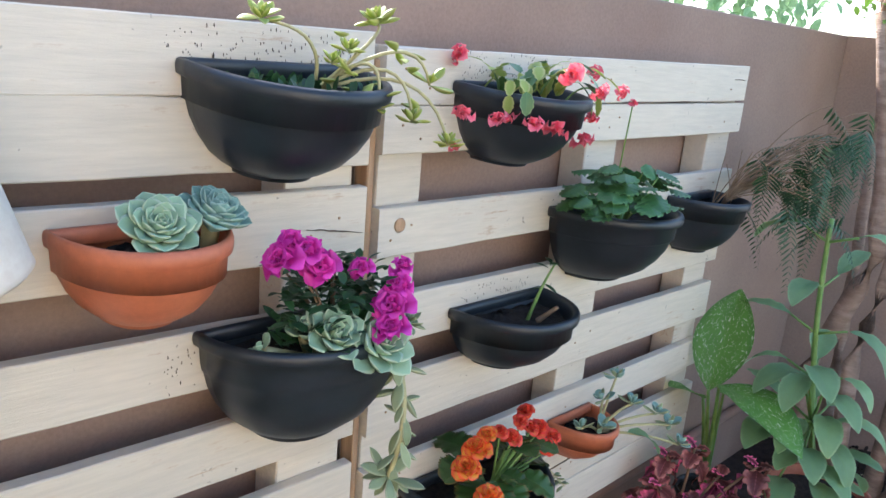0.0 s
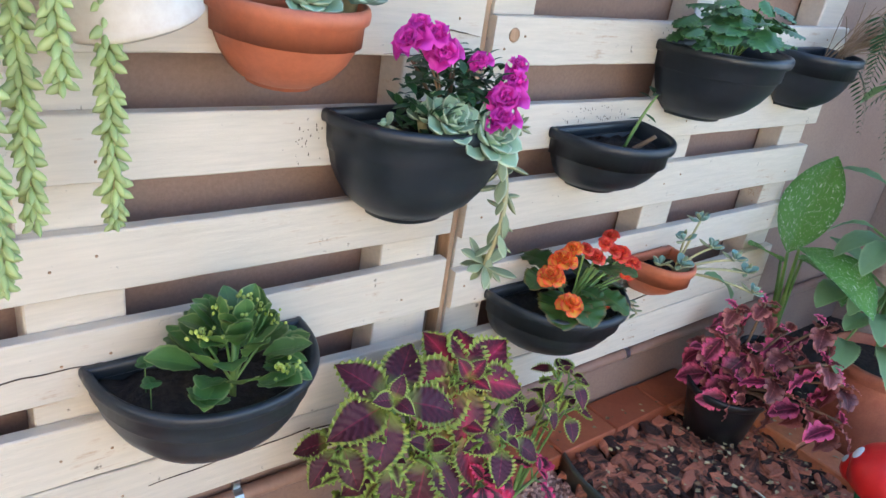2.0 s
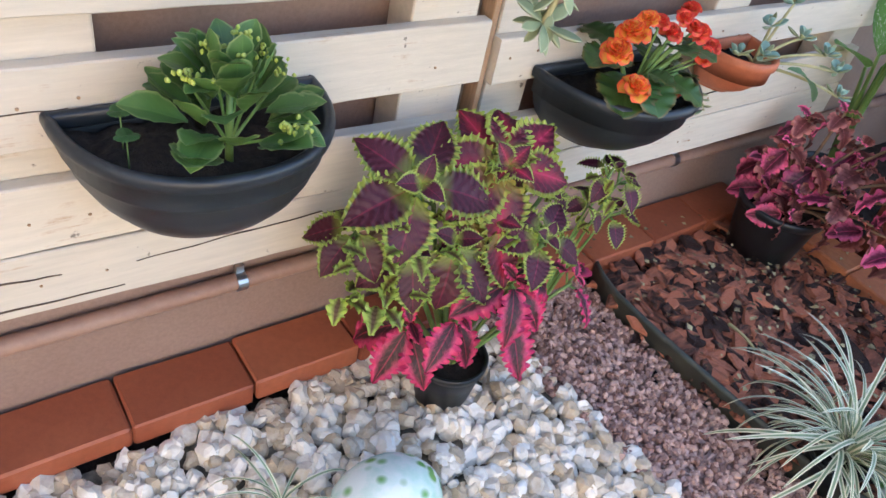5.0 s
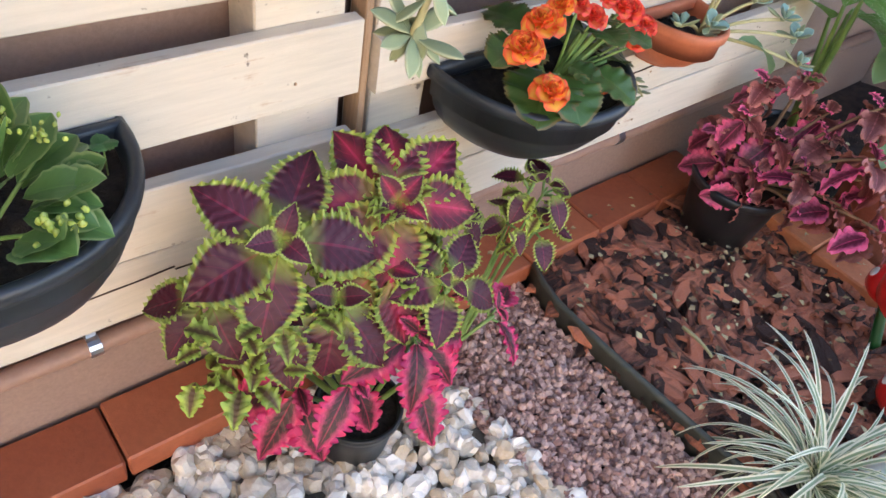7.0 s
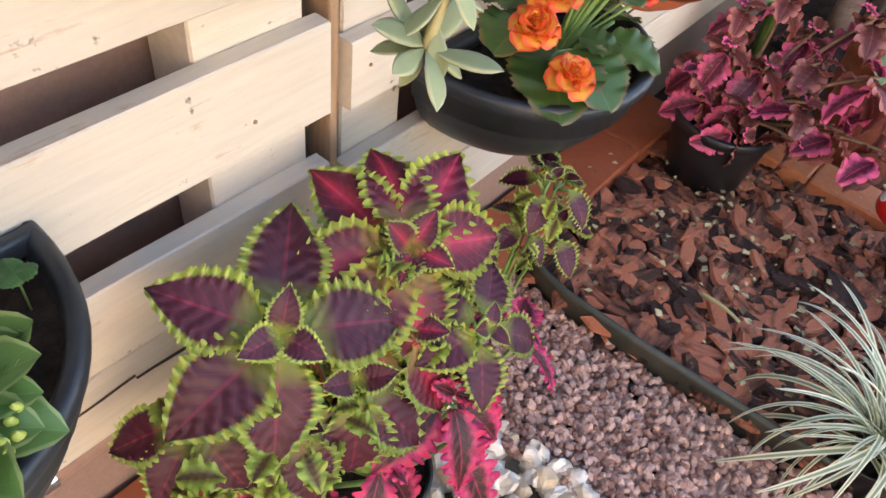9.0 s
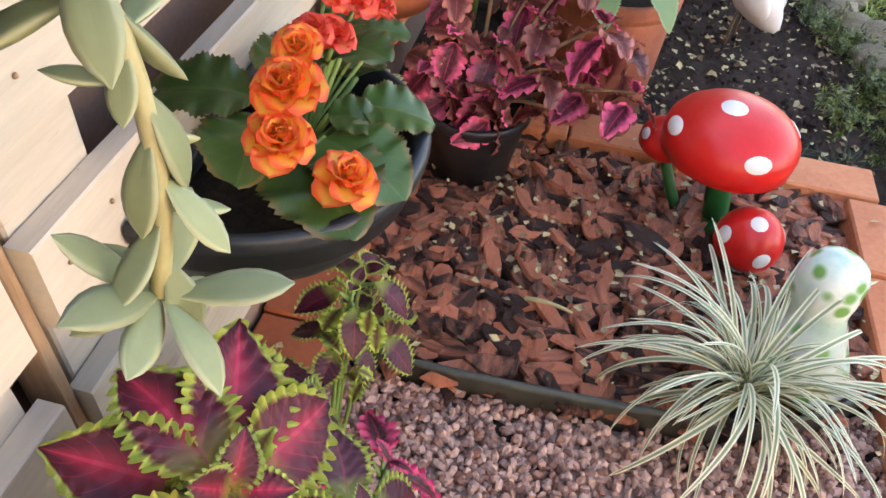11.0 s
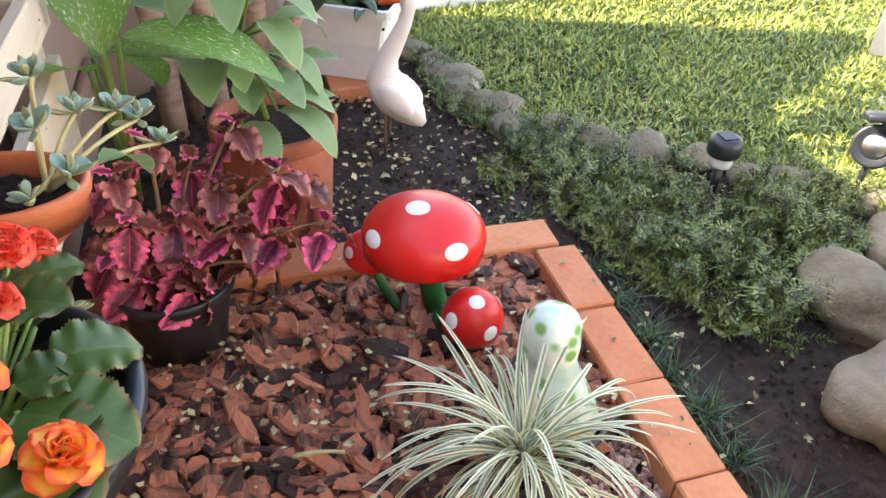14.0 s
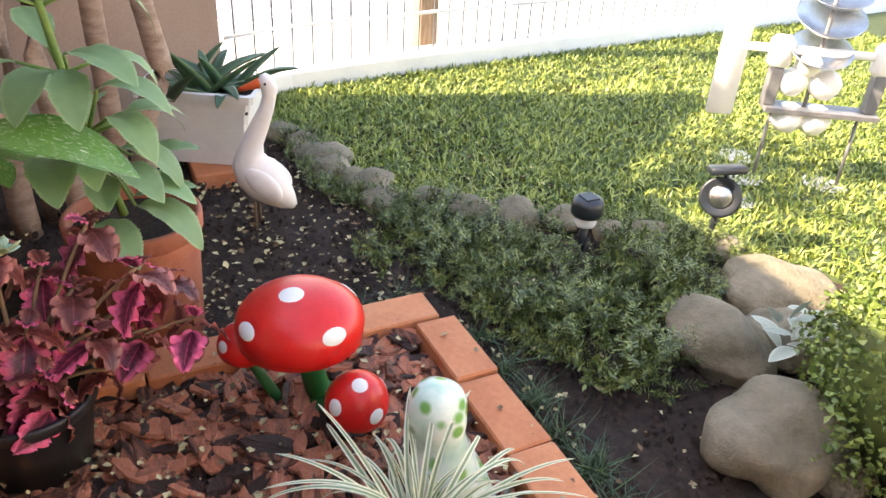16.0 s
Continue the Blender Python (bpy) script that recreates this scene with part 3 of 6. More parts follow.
L_DUSK = leaf_mat("coleus_dusky", (0.12, 0.014, 0.032), (0.85, 0.15, 0.30), 0.56, 0.24, vein=(0.60, 0.06, 0.17), vein_amt=0.5, jag=0.35, trans=0.3, rnd=0.9)
L_DUSK_RUST = leaf_mat("coleus_rusty", (0.16, 0.035, 0.03), (0.46, 0.16, 0.13), 0.60, 0.25, vein=(0.45, 0.12, 0.12), vein_amt=0.4, jag=0.35, trans=0.3, rnd=0.8)
L_GLAUCOUS = leaf_mat("glaucous_succulent", (0.26, 0.38, 0.24), (0.42, 0.50, 0.34), 0.85, 0.12, rough=0.6, trans=0.1, jag=0.05)
L_GREY = leaf_mat("greyer_succulent", (0.20, 0.33, 0.27), (0.33, 0.44, 0.36), 0.85, 0.12, rough=0.6, trans=0.1, jag=0.05)
L_GHOST = leaf_mat("pale_grey_green_succulent", (0.26, 0.30, 0.15), (0.43, 0.45, 0.27), 0.8, 0.15, rough=0.55, trans=0.15, jag=0.08)
# the sun on the top pots' plants is put into this yellow-green
L_SUNLIT = leaf_mat("lit_yellow_green_succulent", (0.36, 0.44, 0.09), (0.52, 0.52, 0.18), 0.7, 0.2, rough=0.5, trans=0.3)
L_SEDUM = leaf_mat("sedum_green", (0.40, 0.50, 0.19), (0.48, 0.56, 0.25), 0.7, 0.2, rough=0.5, trans=0.2, jag=0.1)
L_KAL = leaf_mat("kalanchoe_green", (0.085, 0.175, 0.045), (0.23, 0.30, 0.11), 0.90, 0.06, vein=(0.16, 0.28, 0.07), vein_amt=0.3, trans=0.15, rough=0.35, jag=0.1)
L_BEG = leaf_mat("begonia_green", (0.045, 0.10, 0.022), (0.13, 0.10, 0.03), 0.94, 0.07, vein=(0.09, 0.15, 0.045), vein_amt=0.5, trans=0.15, rough=0.3, jag=0.12)
L_DARK = leaf_mat("dark_green_leaf", (0.025, 0.075, 0.025), (0.045, 0.11, 0.035), 0.8, 0.2, trans=0.15, rough=0.4)
L_GER = leaf_mat("geranium_green", (0.05, 0.14, 0.04), (0.09, 0.20, 0.06), 0.75, 0.15, vein=(0.10, 0.22, 0.07), vein_amt=0.4, trans=0.2)
L_BIG = leaf_mat("broad_serrated_green", (0.20, 0.33, 0.15), (0.28, 0.41, 0.20), 0.9, 0.08, vein=(0.20, 0.34, 0.12), vein_amt=0.3, trans=0.3, rough=0.5)
L_DIEF = leaf_mat("white_flecked_green", (0.13, 0.30, 0.05), (0.10, 0.24, 0.045), 0.85, 0.1, vein=(0.16, 0.34, 0.06), vein_amt=0.5, speck=(0.75, 0.78, 0.60), trans=0.35, rough=0.4)
L_SPIDER = leaf_mat("variegated_blade", (0.22, 0.30, 0.16), (0.74, 0.72, 0.52), 0.46, 0.08, trans=0.2, jag=0.05, rnd=0.3)
L_ALOE = leaf_mat("aloe_dark", (0.05, 0.12, 0.06), (0.10, 0.18, 0.09), 0.8, 0.2, trans=0.05)
L_SILVER = leaf_mat("silver_felt", (0.38, 0.43, 0.36), (0.52, 0.56, 0.48), 0.8, 0.2, trans=0.15, rough=0.85)
P_ORANGE = leaf_mat("orange_petal", (0.90, 0.40, 0.05), (0.86, 0.11, 0.03), 0.62, 0.32, trans=0.35, rnd=0.3)
P_RED = leaf_mat("red_petal", (0.88, 0.17, 0.06), (0.80, 0.055, 0.035), 0.5, 0.3, trans=0.35, rnd=0.3)
P_MAGENTA = leaf_mat("magenta_petal", (0.62, 0.02, 0.30), (0.78, 0.06, 0.48), 0.5, 0.4, trans=0.35, rnd=0.3)
P_CORAL = leaf_mat("coral_petal", (0.80, 0.05, 0.10), (0.85, 0.18, 0.22), 0.5, 0.4, trans=0.4)
P_BUD = leaf_mat("yellow_green_bud", (0.36, 0.45, 0.06), (0.46, 0.52, 0.12), 0.5, 0.4, trans=0.1)
M_STEM = plain("green_stem", (0.10, 0.20, 0.04), (0.20, 0.30, 0.08), 20, 0.5, 0.1)
M_PALESTEM = plain("pale_stem", (0.36, 0.33, 0.15), (0.48, 0.42, 0.22), 20, 0.55, 0.1)
M_BROWNSTEM = plain("brown_stem", (0.13, 0.08, 0.04), (0.24, 0.15, 0.09), 20, 0.8, 0.3)

COL = [scalloped_me("leaf", 0.112, 0.080, L_COLEUS, c, 3.7 + 9 * i, 21, 0.16, 0.09, 126) for i, c in enumerate((0.3, 0.6, 0.9))]
COR = [scalloped_me("leaf", 0.112, 0.082, L_COLEUS_RED, c, 43.7 + 9 * i, 21, 0.16, 0.09, 126) for i, c in enumerate((0.3, 0.6, 0.9))]
PNK = [scalloped_me("leaf", 0.120, 0.066, L_PINK, c, 71.3 + 9 * i, 10, 0.46, 0.11, 80) for i, c in enumerate((0.4, 0.8, 1.1))]
DSK = [scalloped_me("leaf", 0.085, 0.062, m, c, 131.3 + 9 * i, 8, 0.30, 0.10, 60) for i, (c, m) in enumerate(((0.4, L_DUSK), (1.1, L_DUSK_RUST), (1.5, L_DUSK_RUST), (0.8, L_DUSK)))]
ECH = [leaf_me("leaf", 0.05, 0.034, m, 8, 6, 1.6, 0.75, 0.35, -0.5, thick=0.008, blunt=0.1) for m in (L_GLAUCOUS, L_GREY)]
GHO = [leaf_me("leaf", 0.055, 0.020, L_GHOST, 8, 6, 1.35, 0.75, 0.25, c, thick=0.007) for c in (-0.3, 0.25)]
YEL = [leaf_me("leaf", 0.032, 0.015, L_SUNLIT, 8, 4, 1.3, 0.75, 0.25, c, thick=0.004) for c in (-0.3, 0.3)]
SED = leaf_me("leaf", 0.024, 0.0085, L_SEDUM, 6, 4, 1.1, 0.6, 0.0, -0.3, thick=0.009)
KAL = [leaf_me("leaf", 0.085, 0.056, L_KAL, 14, 6, 1.25, 0.7, 0.3, c, 0.02, 4, 0.04) for c in (-0.3, 0.3, 0.8)]
BEG = leaf_me("leaf", 0.15, 0.15, L_BEG, 40, 14, 0.8, 0.55, 0.12, 0.6, 0.028, 4, 0.05)
SML = [leaf_me("leaf", 0.03, 0.015, L_DARK, 5, 2, 1.0, 0.8, 0.2, c) for c in (0.2, 0.6)]
GER = leaf_me("leaf", 0.052, 0.062, L_GER, 14, 8, 0.7, 0.45, -0.25, 0.3, 0.05, 5, 0.04)
BIGL = [leaf_me("leaf", 0.15, 0.066, L_BIG, 44, 8, 1.1, 0.7, 0.25, c, 0.02, 4, 0.06) for c in (0.5, 1.2, 1.7)]
DIEF = [leaf_me("leaf", 0.29, 0.15, L_DIEF, 18, 8, 0.95, 0.8, 0.2, c, 0.01, 3) for c in (0.25, 0.9)]
SPB = [leaf_me("leaf", 0.27, 0.0088, L_SPIDER, 16, 4, 0.55, 0.35, 0.5, c) for c in (1.1, 1.7, 2.2, 2.6, 3.0)]
ALO = [leaf_me("leaf", 0.24, 0.045, L_ALOE, 12, 4, 0.6, 0.5, 0.5, c, thick=0.012) for c in (0.2, 0.7)]
SIL = [leaf_me("leaf", 0.10, 0.038, L_SILVER, 8, 4, 1.1, 0.7, 0.2, c) for c in (0.2, 0.8)]


def petals(name, mat, r, n, rip=0.10):
    pe = [leaf_me("petal", r, r * 1.15, mat, 9, 8, 1.45, 0.42, 0.2, c, rip * 1.3, 1.8, 0.03) for c in (-0.7, -0.2, 0.5)]
    it = []
    for i in range(n):
        f = i / (n - 1)
        it.append((pe[int(f * 2.99)], leaf_at((0, 0, r * 0.12 * (1 - f)), i * 137.5, 78 - 68 * f, 0.45 + 0.55 * f, random.uniform(-15, 15))))
    me = merge_me(name, it, mat)
    return me


FLO = [petals("flower", P_ORANGE, 0.027, 24), petals("flower", P_ORANGE, 0.025, 20)]
FLR = [petals("flower", P_RED, 0.021, 22), petals("flower", P_RED, 0.018, 18)]
FLM = [petals("flower", P_MAGENTA, 0.033, 12, 0.16), petals("flower", P_MAGENTA, 0.028, 10, 0.2)]
FLC = petals("flower", P_CORAL, 0.024, 7, 0.2)


# ---- plants on the pallets ----
def plant(name, label, category="plant", group="", at=(0, 0, 0), spot=None):
    return thing(name, spot or pose(*at), label, category, group)


random.seed(11)
# two rosette succulents in the terracotta pot
for me, p, n, s, lean, lab in ((ECH[0], (-0.425, -0.105, 1.155), 40, 1.12, (38, -8), "pale glaucous rosette succulent with layered fleshy leaves"), (ECH[1], (-0.35, -0.085, 1.16), 46, 1.02, (26, 14), "grey-green pointed rosette succulent beside the paler one")):
    t = plant("rosette_succulent", lab, "succulent", "rosette succulents", spot=settle((-0.413, -0.08, 1.15), (-0.4, -0.08, 1.19), 1.053))
    rosette(t, [me], p, n, 0.25, s, 84, 2, lean, 0.012)
    stem(t, [(p[0], p[1] + 0.01, 1.115), (p[0], p[1], p[2])], 0.01, 0.012, M_PALESTEM)

# azalea and rosettes in the black pot
t = plant("azalea", "azalea with ruffled magenta flowers and small dark leaves", "flowering plant", spot=settle((-0.17, -0.08, 0.985), (-0.153, -0.08, 1.022), 1.046))
it = []
for i in range(420):
    a, r, h = random.uniform(0, math.tau), random.uniform(0, 1) ** 0.5, random.uniform(0, 1)
    it.append((SML[i % 2], leaf_at((-0.17 + math.cos(a) * r * 0.085, -0.105 + math.sin(a) * r * 0.06, 0.975 + h * 0.125 * (1.1 - 0.4 * r)), random.uniform(0, 360), random.uniform(-10, 60), random.uniform(0.6, 1.1))))
shared("foliage", merge_me("foliage", it), t, Matrix())["kind"] = "stuff"
for i in range(7):
    stem(t, arc((-0.165, -0.10, 0.95), (-0.17 + random.uniform(-0.07, 0.07), -0.10 + random.uniform(-0.04, 0.03), 1.07), 0.01), 0.003, 0.0015, M_BROWNSTEM, "branch")
for i, (x, y, z, s) in enumerate(((-0.268, -0.13, 1.105, 1.0), (-0.236, -0.14, 1.115, 0.95), (-0.215, -0.135, 1.09, 0.9), (-0.25, -0.12, 1.125, 0.8), (-0.12, -0.175, 1.03, 1.05), (-0.10, -0.165, 1.055, 0.9), (-0.135, -0.19, 1.005, 0.9), (-0.085, -0.15, 1.075, 0.75), (-0.15, -0.14, 1.08, 0.6))):
    shared("flower", FLM[i % 2], t, leaf_at((x, y, z), random.uniform(-80, -10), random.uniform(20, 70), s * 1.05))
t = plant("rosette_succulent", "pale green rosette succulents spilling over the pot rim", "succulent", "rosette succulents", spot=settle((-0.17, -0.08, 0.985), (-0.153, -0.08, 1.022), 1.046))
for p, n, s, lean in (((-0.135, -0.160, 0.972), 28, 1.32, (52, 0)), ((-0.195, -0.140, 0.988), 22, 1.15, (42, -10)), ((-0.225, -0.115, 0.990), 14, 0.7, (20, -5)), ((-0.28, -0.11, 0.98), 4, 0.55, (10, -40))):
    rosette(t, [ECH[0]], p, n, 0.3, s, 84, 4, lean, 0.01)
    stem(t, arc((-0.20, -0.10, 0.945), p, 0.0), 0.008, 0.007, M_PALESTEM)

# trailing strand that hangs beside the right end of that pot
t = plant("trailing_succulent", "pale grey-green succulent strand hanging down from the pot", "succulent", spot=settle((-0.108, -0.155, 0.785), (-0.082, -0.175, 0.785), 1.12))
hang = arc((-0.085, -0.105, 0.975), (-0.108, -0.155, 0.785), 0.0, 12, (0.012, -0.02, 0.01))
stem(t, hang, 0.0045, 0.004, M_PALESTEM)
for i in range(2, 12):
    p = hang[i]
    for k in range(2):
        shared("leaf", GHO[(i + k) % 2], t, leaf_at(p, i * 80 + k * 180 + random.uniform(-20, 20), random.uniform(-75, 10), random.uniform(0.55, 0.95)))
rosette(t, GHO, hang[-1], 13, 0.5, 1.0, -60, 20, (35, 15), 0.0)
rosette(t, GHO, (-0.05, -0.11, 0.985), 12, 0.4, 0.55, 70, -10, (20, 20), 0.0)

# trailing plants of the top-left pot
t = plant("trailing_succulent", "trailing succulents in sunlit yellow-green arching over the pot rim", "succulent", spot=settle((-0.212, -0.1, 1.352), (-0.201, -0.1, 1.396), 1.026))
heads = ((-0.285, -0.10, 1.405, 14, 1.0), (-0.14, -0.14, 1.412, 16, 1.15), (-0.185, -0.14, 1.375, 12, 0.8), (-0.15, -0.16, 1.305, 12, 0.9), (-0.11, -0.185, 1.292, 10, 0.9), (-0.055, -0.20, 1.262, 14, 0.8), (-0.07, -0.17, 1.34, 5, 1.3), (-0.21, -0.14, 1.36, 8, 0.7))
for x, y, z, n, s in heads:
    stem(t, arc((-0.21, -0.10, 1.32), (x, y, z), 0.03 if z < 1.35 else 0.0, 10, (0.02, -0.02, 0.02)), 0.0028, 0.002, M_PALESTEM)
    rosette(t, YEL, (x, y, z), n, 0.45, s, 80, 5, (random.uniform(-10, 30), random.uniform(-20, 20)), 0.004)
for i in range(16):
    p = (-0.17 + random.uniform(-0.05, 0.11), -0.14 + random.uniform(-0.05, 0.03), 1.37 + random.uniform(-0.06, 0.03))
    shared("leaf", YEL[i % 2], t, leaf_at(p, random.uniform(0, 360), random.uniform(-40, 40), random.uniform(0.8, 1.3)))
shared("flower", FLC, t, leaf_at((-0.045, -0.205, 1.258), 0, 0, 0.5))
t = plant("seedlings", "fine dark sprouts along the back of the pot", "seedlings", spot=settle((-0.212, -0.1, 1.352), (-0.201, -0.1, 1.396), 1.026))
it = [(SML[0], leaf_at((-0.212 + random.uniform(-0.11, 0.11), random.uniform(-0.14, -0.03), 1.322), random.uniform(0, 360), random.uniform(50, 90), random.uniform(0.4, 0.9))) for i in range(70)]
shared("foliage", merge_me("foliage", it), t, Matrix())

# holiday cactus with coral flowers
t = plant("holiday_cactus", "holiday cactus with arching flat stems and coral flowers", "cactus", spot=settle((0.295, -0.1, 1.338), (0.282, -0.1, 1.38), 0.997))
PAD = leaf_me("leaf", 0.035, 0.02, L_SUNLIT, 8, 3, 0.9, 0.6, 0.15, 0.35, 0.0, 3, 0.1)
PADG = leaf_me("leaf", 0.038, 0.024, L_KAL, 8, 3, 0.9, 0.6, 0.15, 0.35, 0.0, 3, 0.1)
for i in range(20):
    az = random.uniform(90, 280)
    p, el = Vector((0.28 + random.uniform(-0.07, 0.07), -0.09 + random.uniform(-0.03, 0.03), 1.325)), random.uniform(50, 85)
    az = az if i < 13 else random.uniform(0, 360)
    steps = random.choice((3, 4, 4, 5))
    for k in range(steps):
        m = leaf_at(p, az, el, random.uniform(0.85, 1.15))
        shared("stem_segment", (PAD if (i + k) % 3 else PADG), t, m)
        p = m @ Vector((0, 0.033, -0.004))
        el -= random.uniform(25, 48)
    if i % 2 == 0:
        shared("flower", FLC, t, leaf_at(p, az, el - 60, random.uniform(0.8, 1.1)))
for x, y, z in ((0.10, -0.18, 1.29), (0.16, -0.20, 1.285), (0.22, -0.20, 1.275), (0.33, -0.18, 1.25), (0.42, -0.14, 1.325), (0.05, -0.15, 1.295)):
    shared("flower", FLC, t, leaf_at((x, y, z), random.uniform(0, 360), random.uniform(-60, 20), random.uniform(0.9, 1.2)))
stem(t, arc((0.36, -0.10, 1.31), (0.43, -0.13, 1.33), 0.02), 0.002, 0.0015, M_STEM)

# seedling, geranium, feathery plant, small succulent
t = plant("seedling", "sparse seedling with a few leaves in dark soil", "seedling", spot=settle((0.335, -0.09, 0.914), (0.335, -0.09, 0.959), 1.017))
stem(t, arc((0.345, -0.08, 0.88), (0.385, -0.10, 0.995), 0.01), 0.004, 0.002, M_STEM)
for az, el, z in ((40, 20, 0.985), (160, 25, 0.99), (280, 5, 0.99), (200, -20, 0.955), (20, -10, 0.945), (100, 40, 0.995)):
    shared("leaf", SML[0], t, leaf_at((0.345 + (z - 0.88) * 0.35, -0.09, z), az, el, 1.0))
stem(t, arc((0.35, -0.10, 0.885), (0.37, -0.13, 0.92), 0.0), 0.006, 0.004, M_BROWNSTEM, "cut_stub")

t = plant("geranium", "bushy geranium with round scalloped dark green leaves", "plant", spot=settle((0.655, -0.1, 1.084), (0.623, -0.1, 1.132), 0.991))
for i in range(46):
    a, r = random.uniform(0, math.tau), random.uniform(0.1, 1) ** 0.6
    p = (0.60 + math.cos(a) * r * 0.15, -0.13 + math.sin(a) * r * 0.085, 1.10 + 0.10 * (1 - r * 0.7) + random.uniform(-0.03, 0.02))
    shared("leaf", GER, t, leaf_at(p, math.degrees(a) - 90, random.uniform(-35, 15), random.uniform(0.75, 1.15)))
    if i % 3 == 0:
        stem(t, arc((0.62, -0.11, 1.055), p, 0.0), 0.002, 0.0015, M_STEM, "stalk")
stem(t, arc((0.56, -0.12, 1.12), (0.50, -0.17, 1.31), 0.0), 0.002, 0.0014, M_STEM, "flower_stalk")
shared("flower", FLC, t, leaf_at((0.50, -0.17, 1.315), 0, 40, 0.5))

FROND = merge_me("frond", [(leaf_me("leaflet", 0.045, 0.006, L_DARK, 5, 2, 1.0, 0.8, 0.1, 0.6), leaf_at((0, 0.004 + i * 0.011, -0.0006 * i * i * 0.5), sgn * (62 - i), -12, 1.0 - 0.055 * i)) for i in range(15) for sgn in (1, -1)])
t = plant("feathery_plant", "feathery drooping plant with bare dry twigs in its pot", "plant", spot=settle((1.16, -0.08, 1.062), (1.085, -0.08, 1.130), 1.0))
for i in range(26):
    az = random.uniform(-130, -50) if i % 3 else random.uniform(-180, 180)
    p = Vector((1.20, -0.10, 1.06)) + Vector((random.uniform(0.02, 0.36), random.uniform(-0.14, 0.0), random.uniform(-0.05, 0.17)))
    stem(t, arc((1.17, -0.09, 1.03), p, 0.04), 0.0016, 0.001, M_BROWNSTEM, "twig")
    shared("frond", FROND, t, leaf_at(p, az, random.uniform(-60, 10), random.uniform(0.8, 1.2)))
for i in range(26):
    p = Vector((random.uniform(1.36, 1.62), random.uniform(-0.30, -0.14), random.uniform(1.0, 1.30)))
    stem(t, arc((1.19, -0.09, 1.04), p, 0.05), 0.0016, 0.001, M_BROWNSTEM, "twig")
    shared("frond", FROND, t, leaf_at(p, random.uniform(0, 360), random.uniform(-80, -30), random.uniform(0.9, 1.4)))
for i in range(9):
    stem(t, arc((1.16 + random.uniform(-0.06, 0.06), -0.09, 1.03), (1.13 + random.uniform(-0.1, 0.1), -0.13 + random.uniform(-0.06, 0.06), 1.09 + random.uniform(0.0, 0.12)), 0.01), 0.0014, 0.0008, M_BROWNSTEM, "twig")

t = plant("small_succulent", "branching small succulent with silvery green leaves", "succulent", spot=settle((0.655, -0.07, 0.555), (0.638, -0.07, 0.61), 1.0))
for x, y, z, n in ((0.70, -0.10, 0.665, 12), (0.655, -0.10, 0.62, 8), (0.735, -0.13, 0.60, 9), (0.62, -0.13, 0.575, 8), (0.79, -0.17, 0.575, 9), (0.83, -0.19, 0.54, 9), (0.85, -0.21, 0.49, 9), (0.60, -0.09, 0.56, 7), (0.40, -0.15, 0.53, 8)):
    if x > 0.5:
        stem(t, arc((0.67, -0.09, 0.53), (x, y, z), 0.01), 0.0035, 0.003, M_PALESTEM)
        rosette(t, [GHO[0], ECH[1]], (x, y, z), n, 0.35, 0.7, 70, 0, (random.uniform(-20, 20), random.uniform(-20, 20)), 0.004)
shared("leaf", BIGL[1], t, leaf_at((0.70, -0.15, 0.545), -120, 0, 0.8))

# kalanchoe
t = plant("kalanchoe", "leafy green kalanchoe with yellow-green buds", "plant", spot=settle((-0.525, -0.1, 0.64), (-0.522, -0.1, 0.655), 0.95))
for i in range(66):
    a, h = random.uniform(0, math.tau), random.uniform(0, 1)
    r = 0.03 + 0.05 * (1 - h)
    shared("leaf", KAL[i % 3], t, leaf_at((-0.51 + math.cos(a) * r * 0.7, -0.13 + math.sin(a) * r * 0.6, 0.648 + h * 0.095), math.degrees(a) - 90, 22 + 48 * h + random.uniform(-15, 15), 0.58 + 0.42 * (1 - h) + random.uniform(-0.12, 0.16), random.uniform(-12, 12)))
BUD = leaf_me("bud", 0.008, 0.006, P_BUD, 4, 4, 1, 0.6, 0, 0, thick=0.006)
for x, y, z, s in ((-0.53, -0.13, 0.755, 0.9), (-0.49, -0.12, 0.762, 0.9), (-0.47, -0.13, 0.745, 0.8), (-0.565, -0.15, 0.735, 1.0), (-0.45, -0.20, 0.675, 1.15), (-0.43, -0.10, 0.70, 0.8)):
    stem(t, arc((-0.51, -0.13, 0.63), (x, y, z), 0.0), 0.0025, 0.0018, M_STEM)
    for _ in range(20):
        shared("bud", BUD, t, leaf_at((x + random.gauss(0, 0.011), y + random.gauss(0, 0.011), z + random.uniform(0, 0.014)), random.uniform(0, 360), random.uniform(40, 90), s))
stem(t, [(-0.51, -0.13, 0.595), (-0.51, -0.13, 0.72)], 0.006, 0.004, M_STEM)
t = plant("clover_seedling", "tiny three-leaved clover in the pot soil", "seedling", spot=settle((-0.525, -0.1, 0.64), (-0.522, -0.1, 0.655), 0.95))
for cx, cy, cz in ((-0.63, -0.11, 0.655), (-0.625, -0.07, 0.665), (-0.37, -0.06, 0.65)):
    stem(t, [(cx, cy, 0.605), (cx, cy, cz)], 0.001, 0.001, M_STEM)
    for k in range(3):
        shared("leaf", GER, t, leaf_at((cx, cy, cz), k * 120, 15, 0.32))

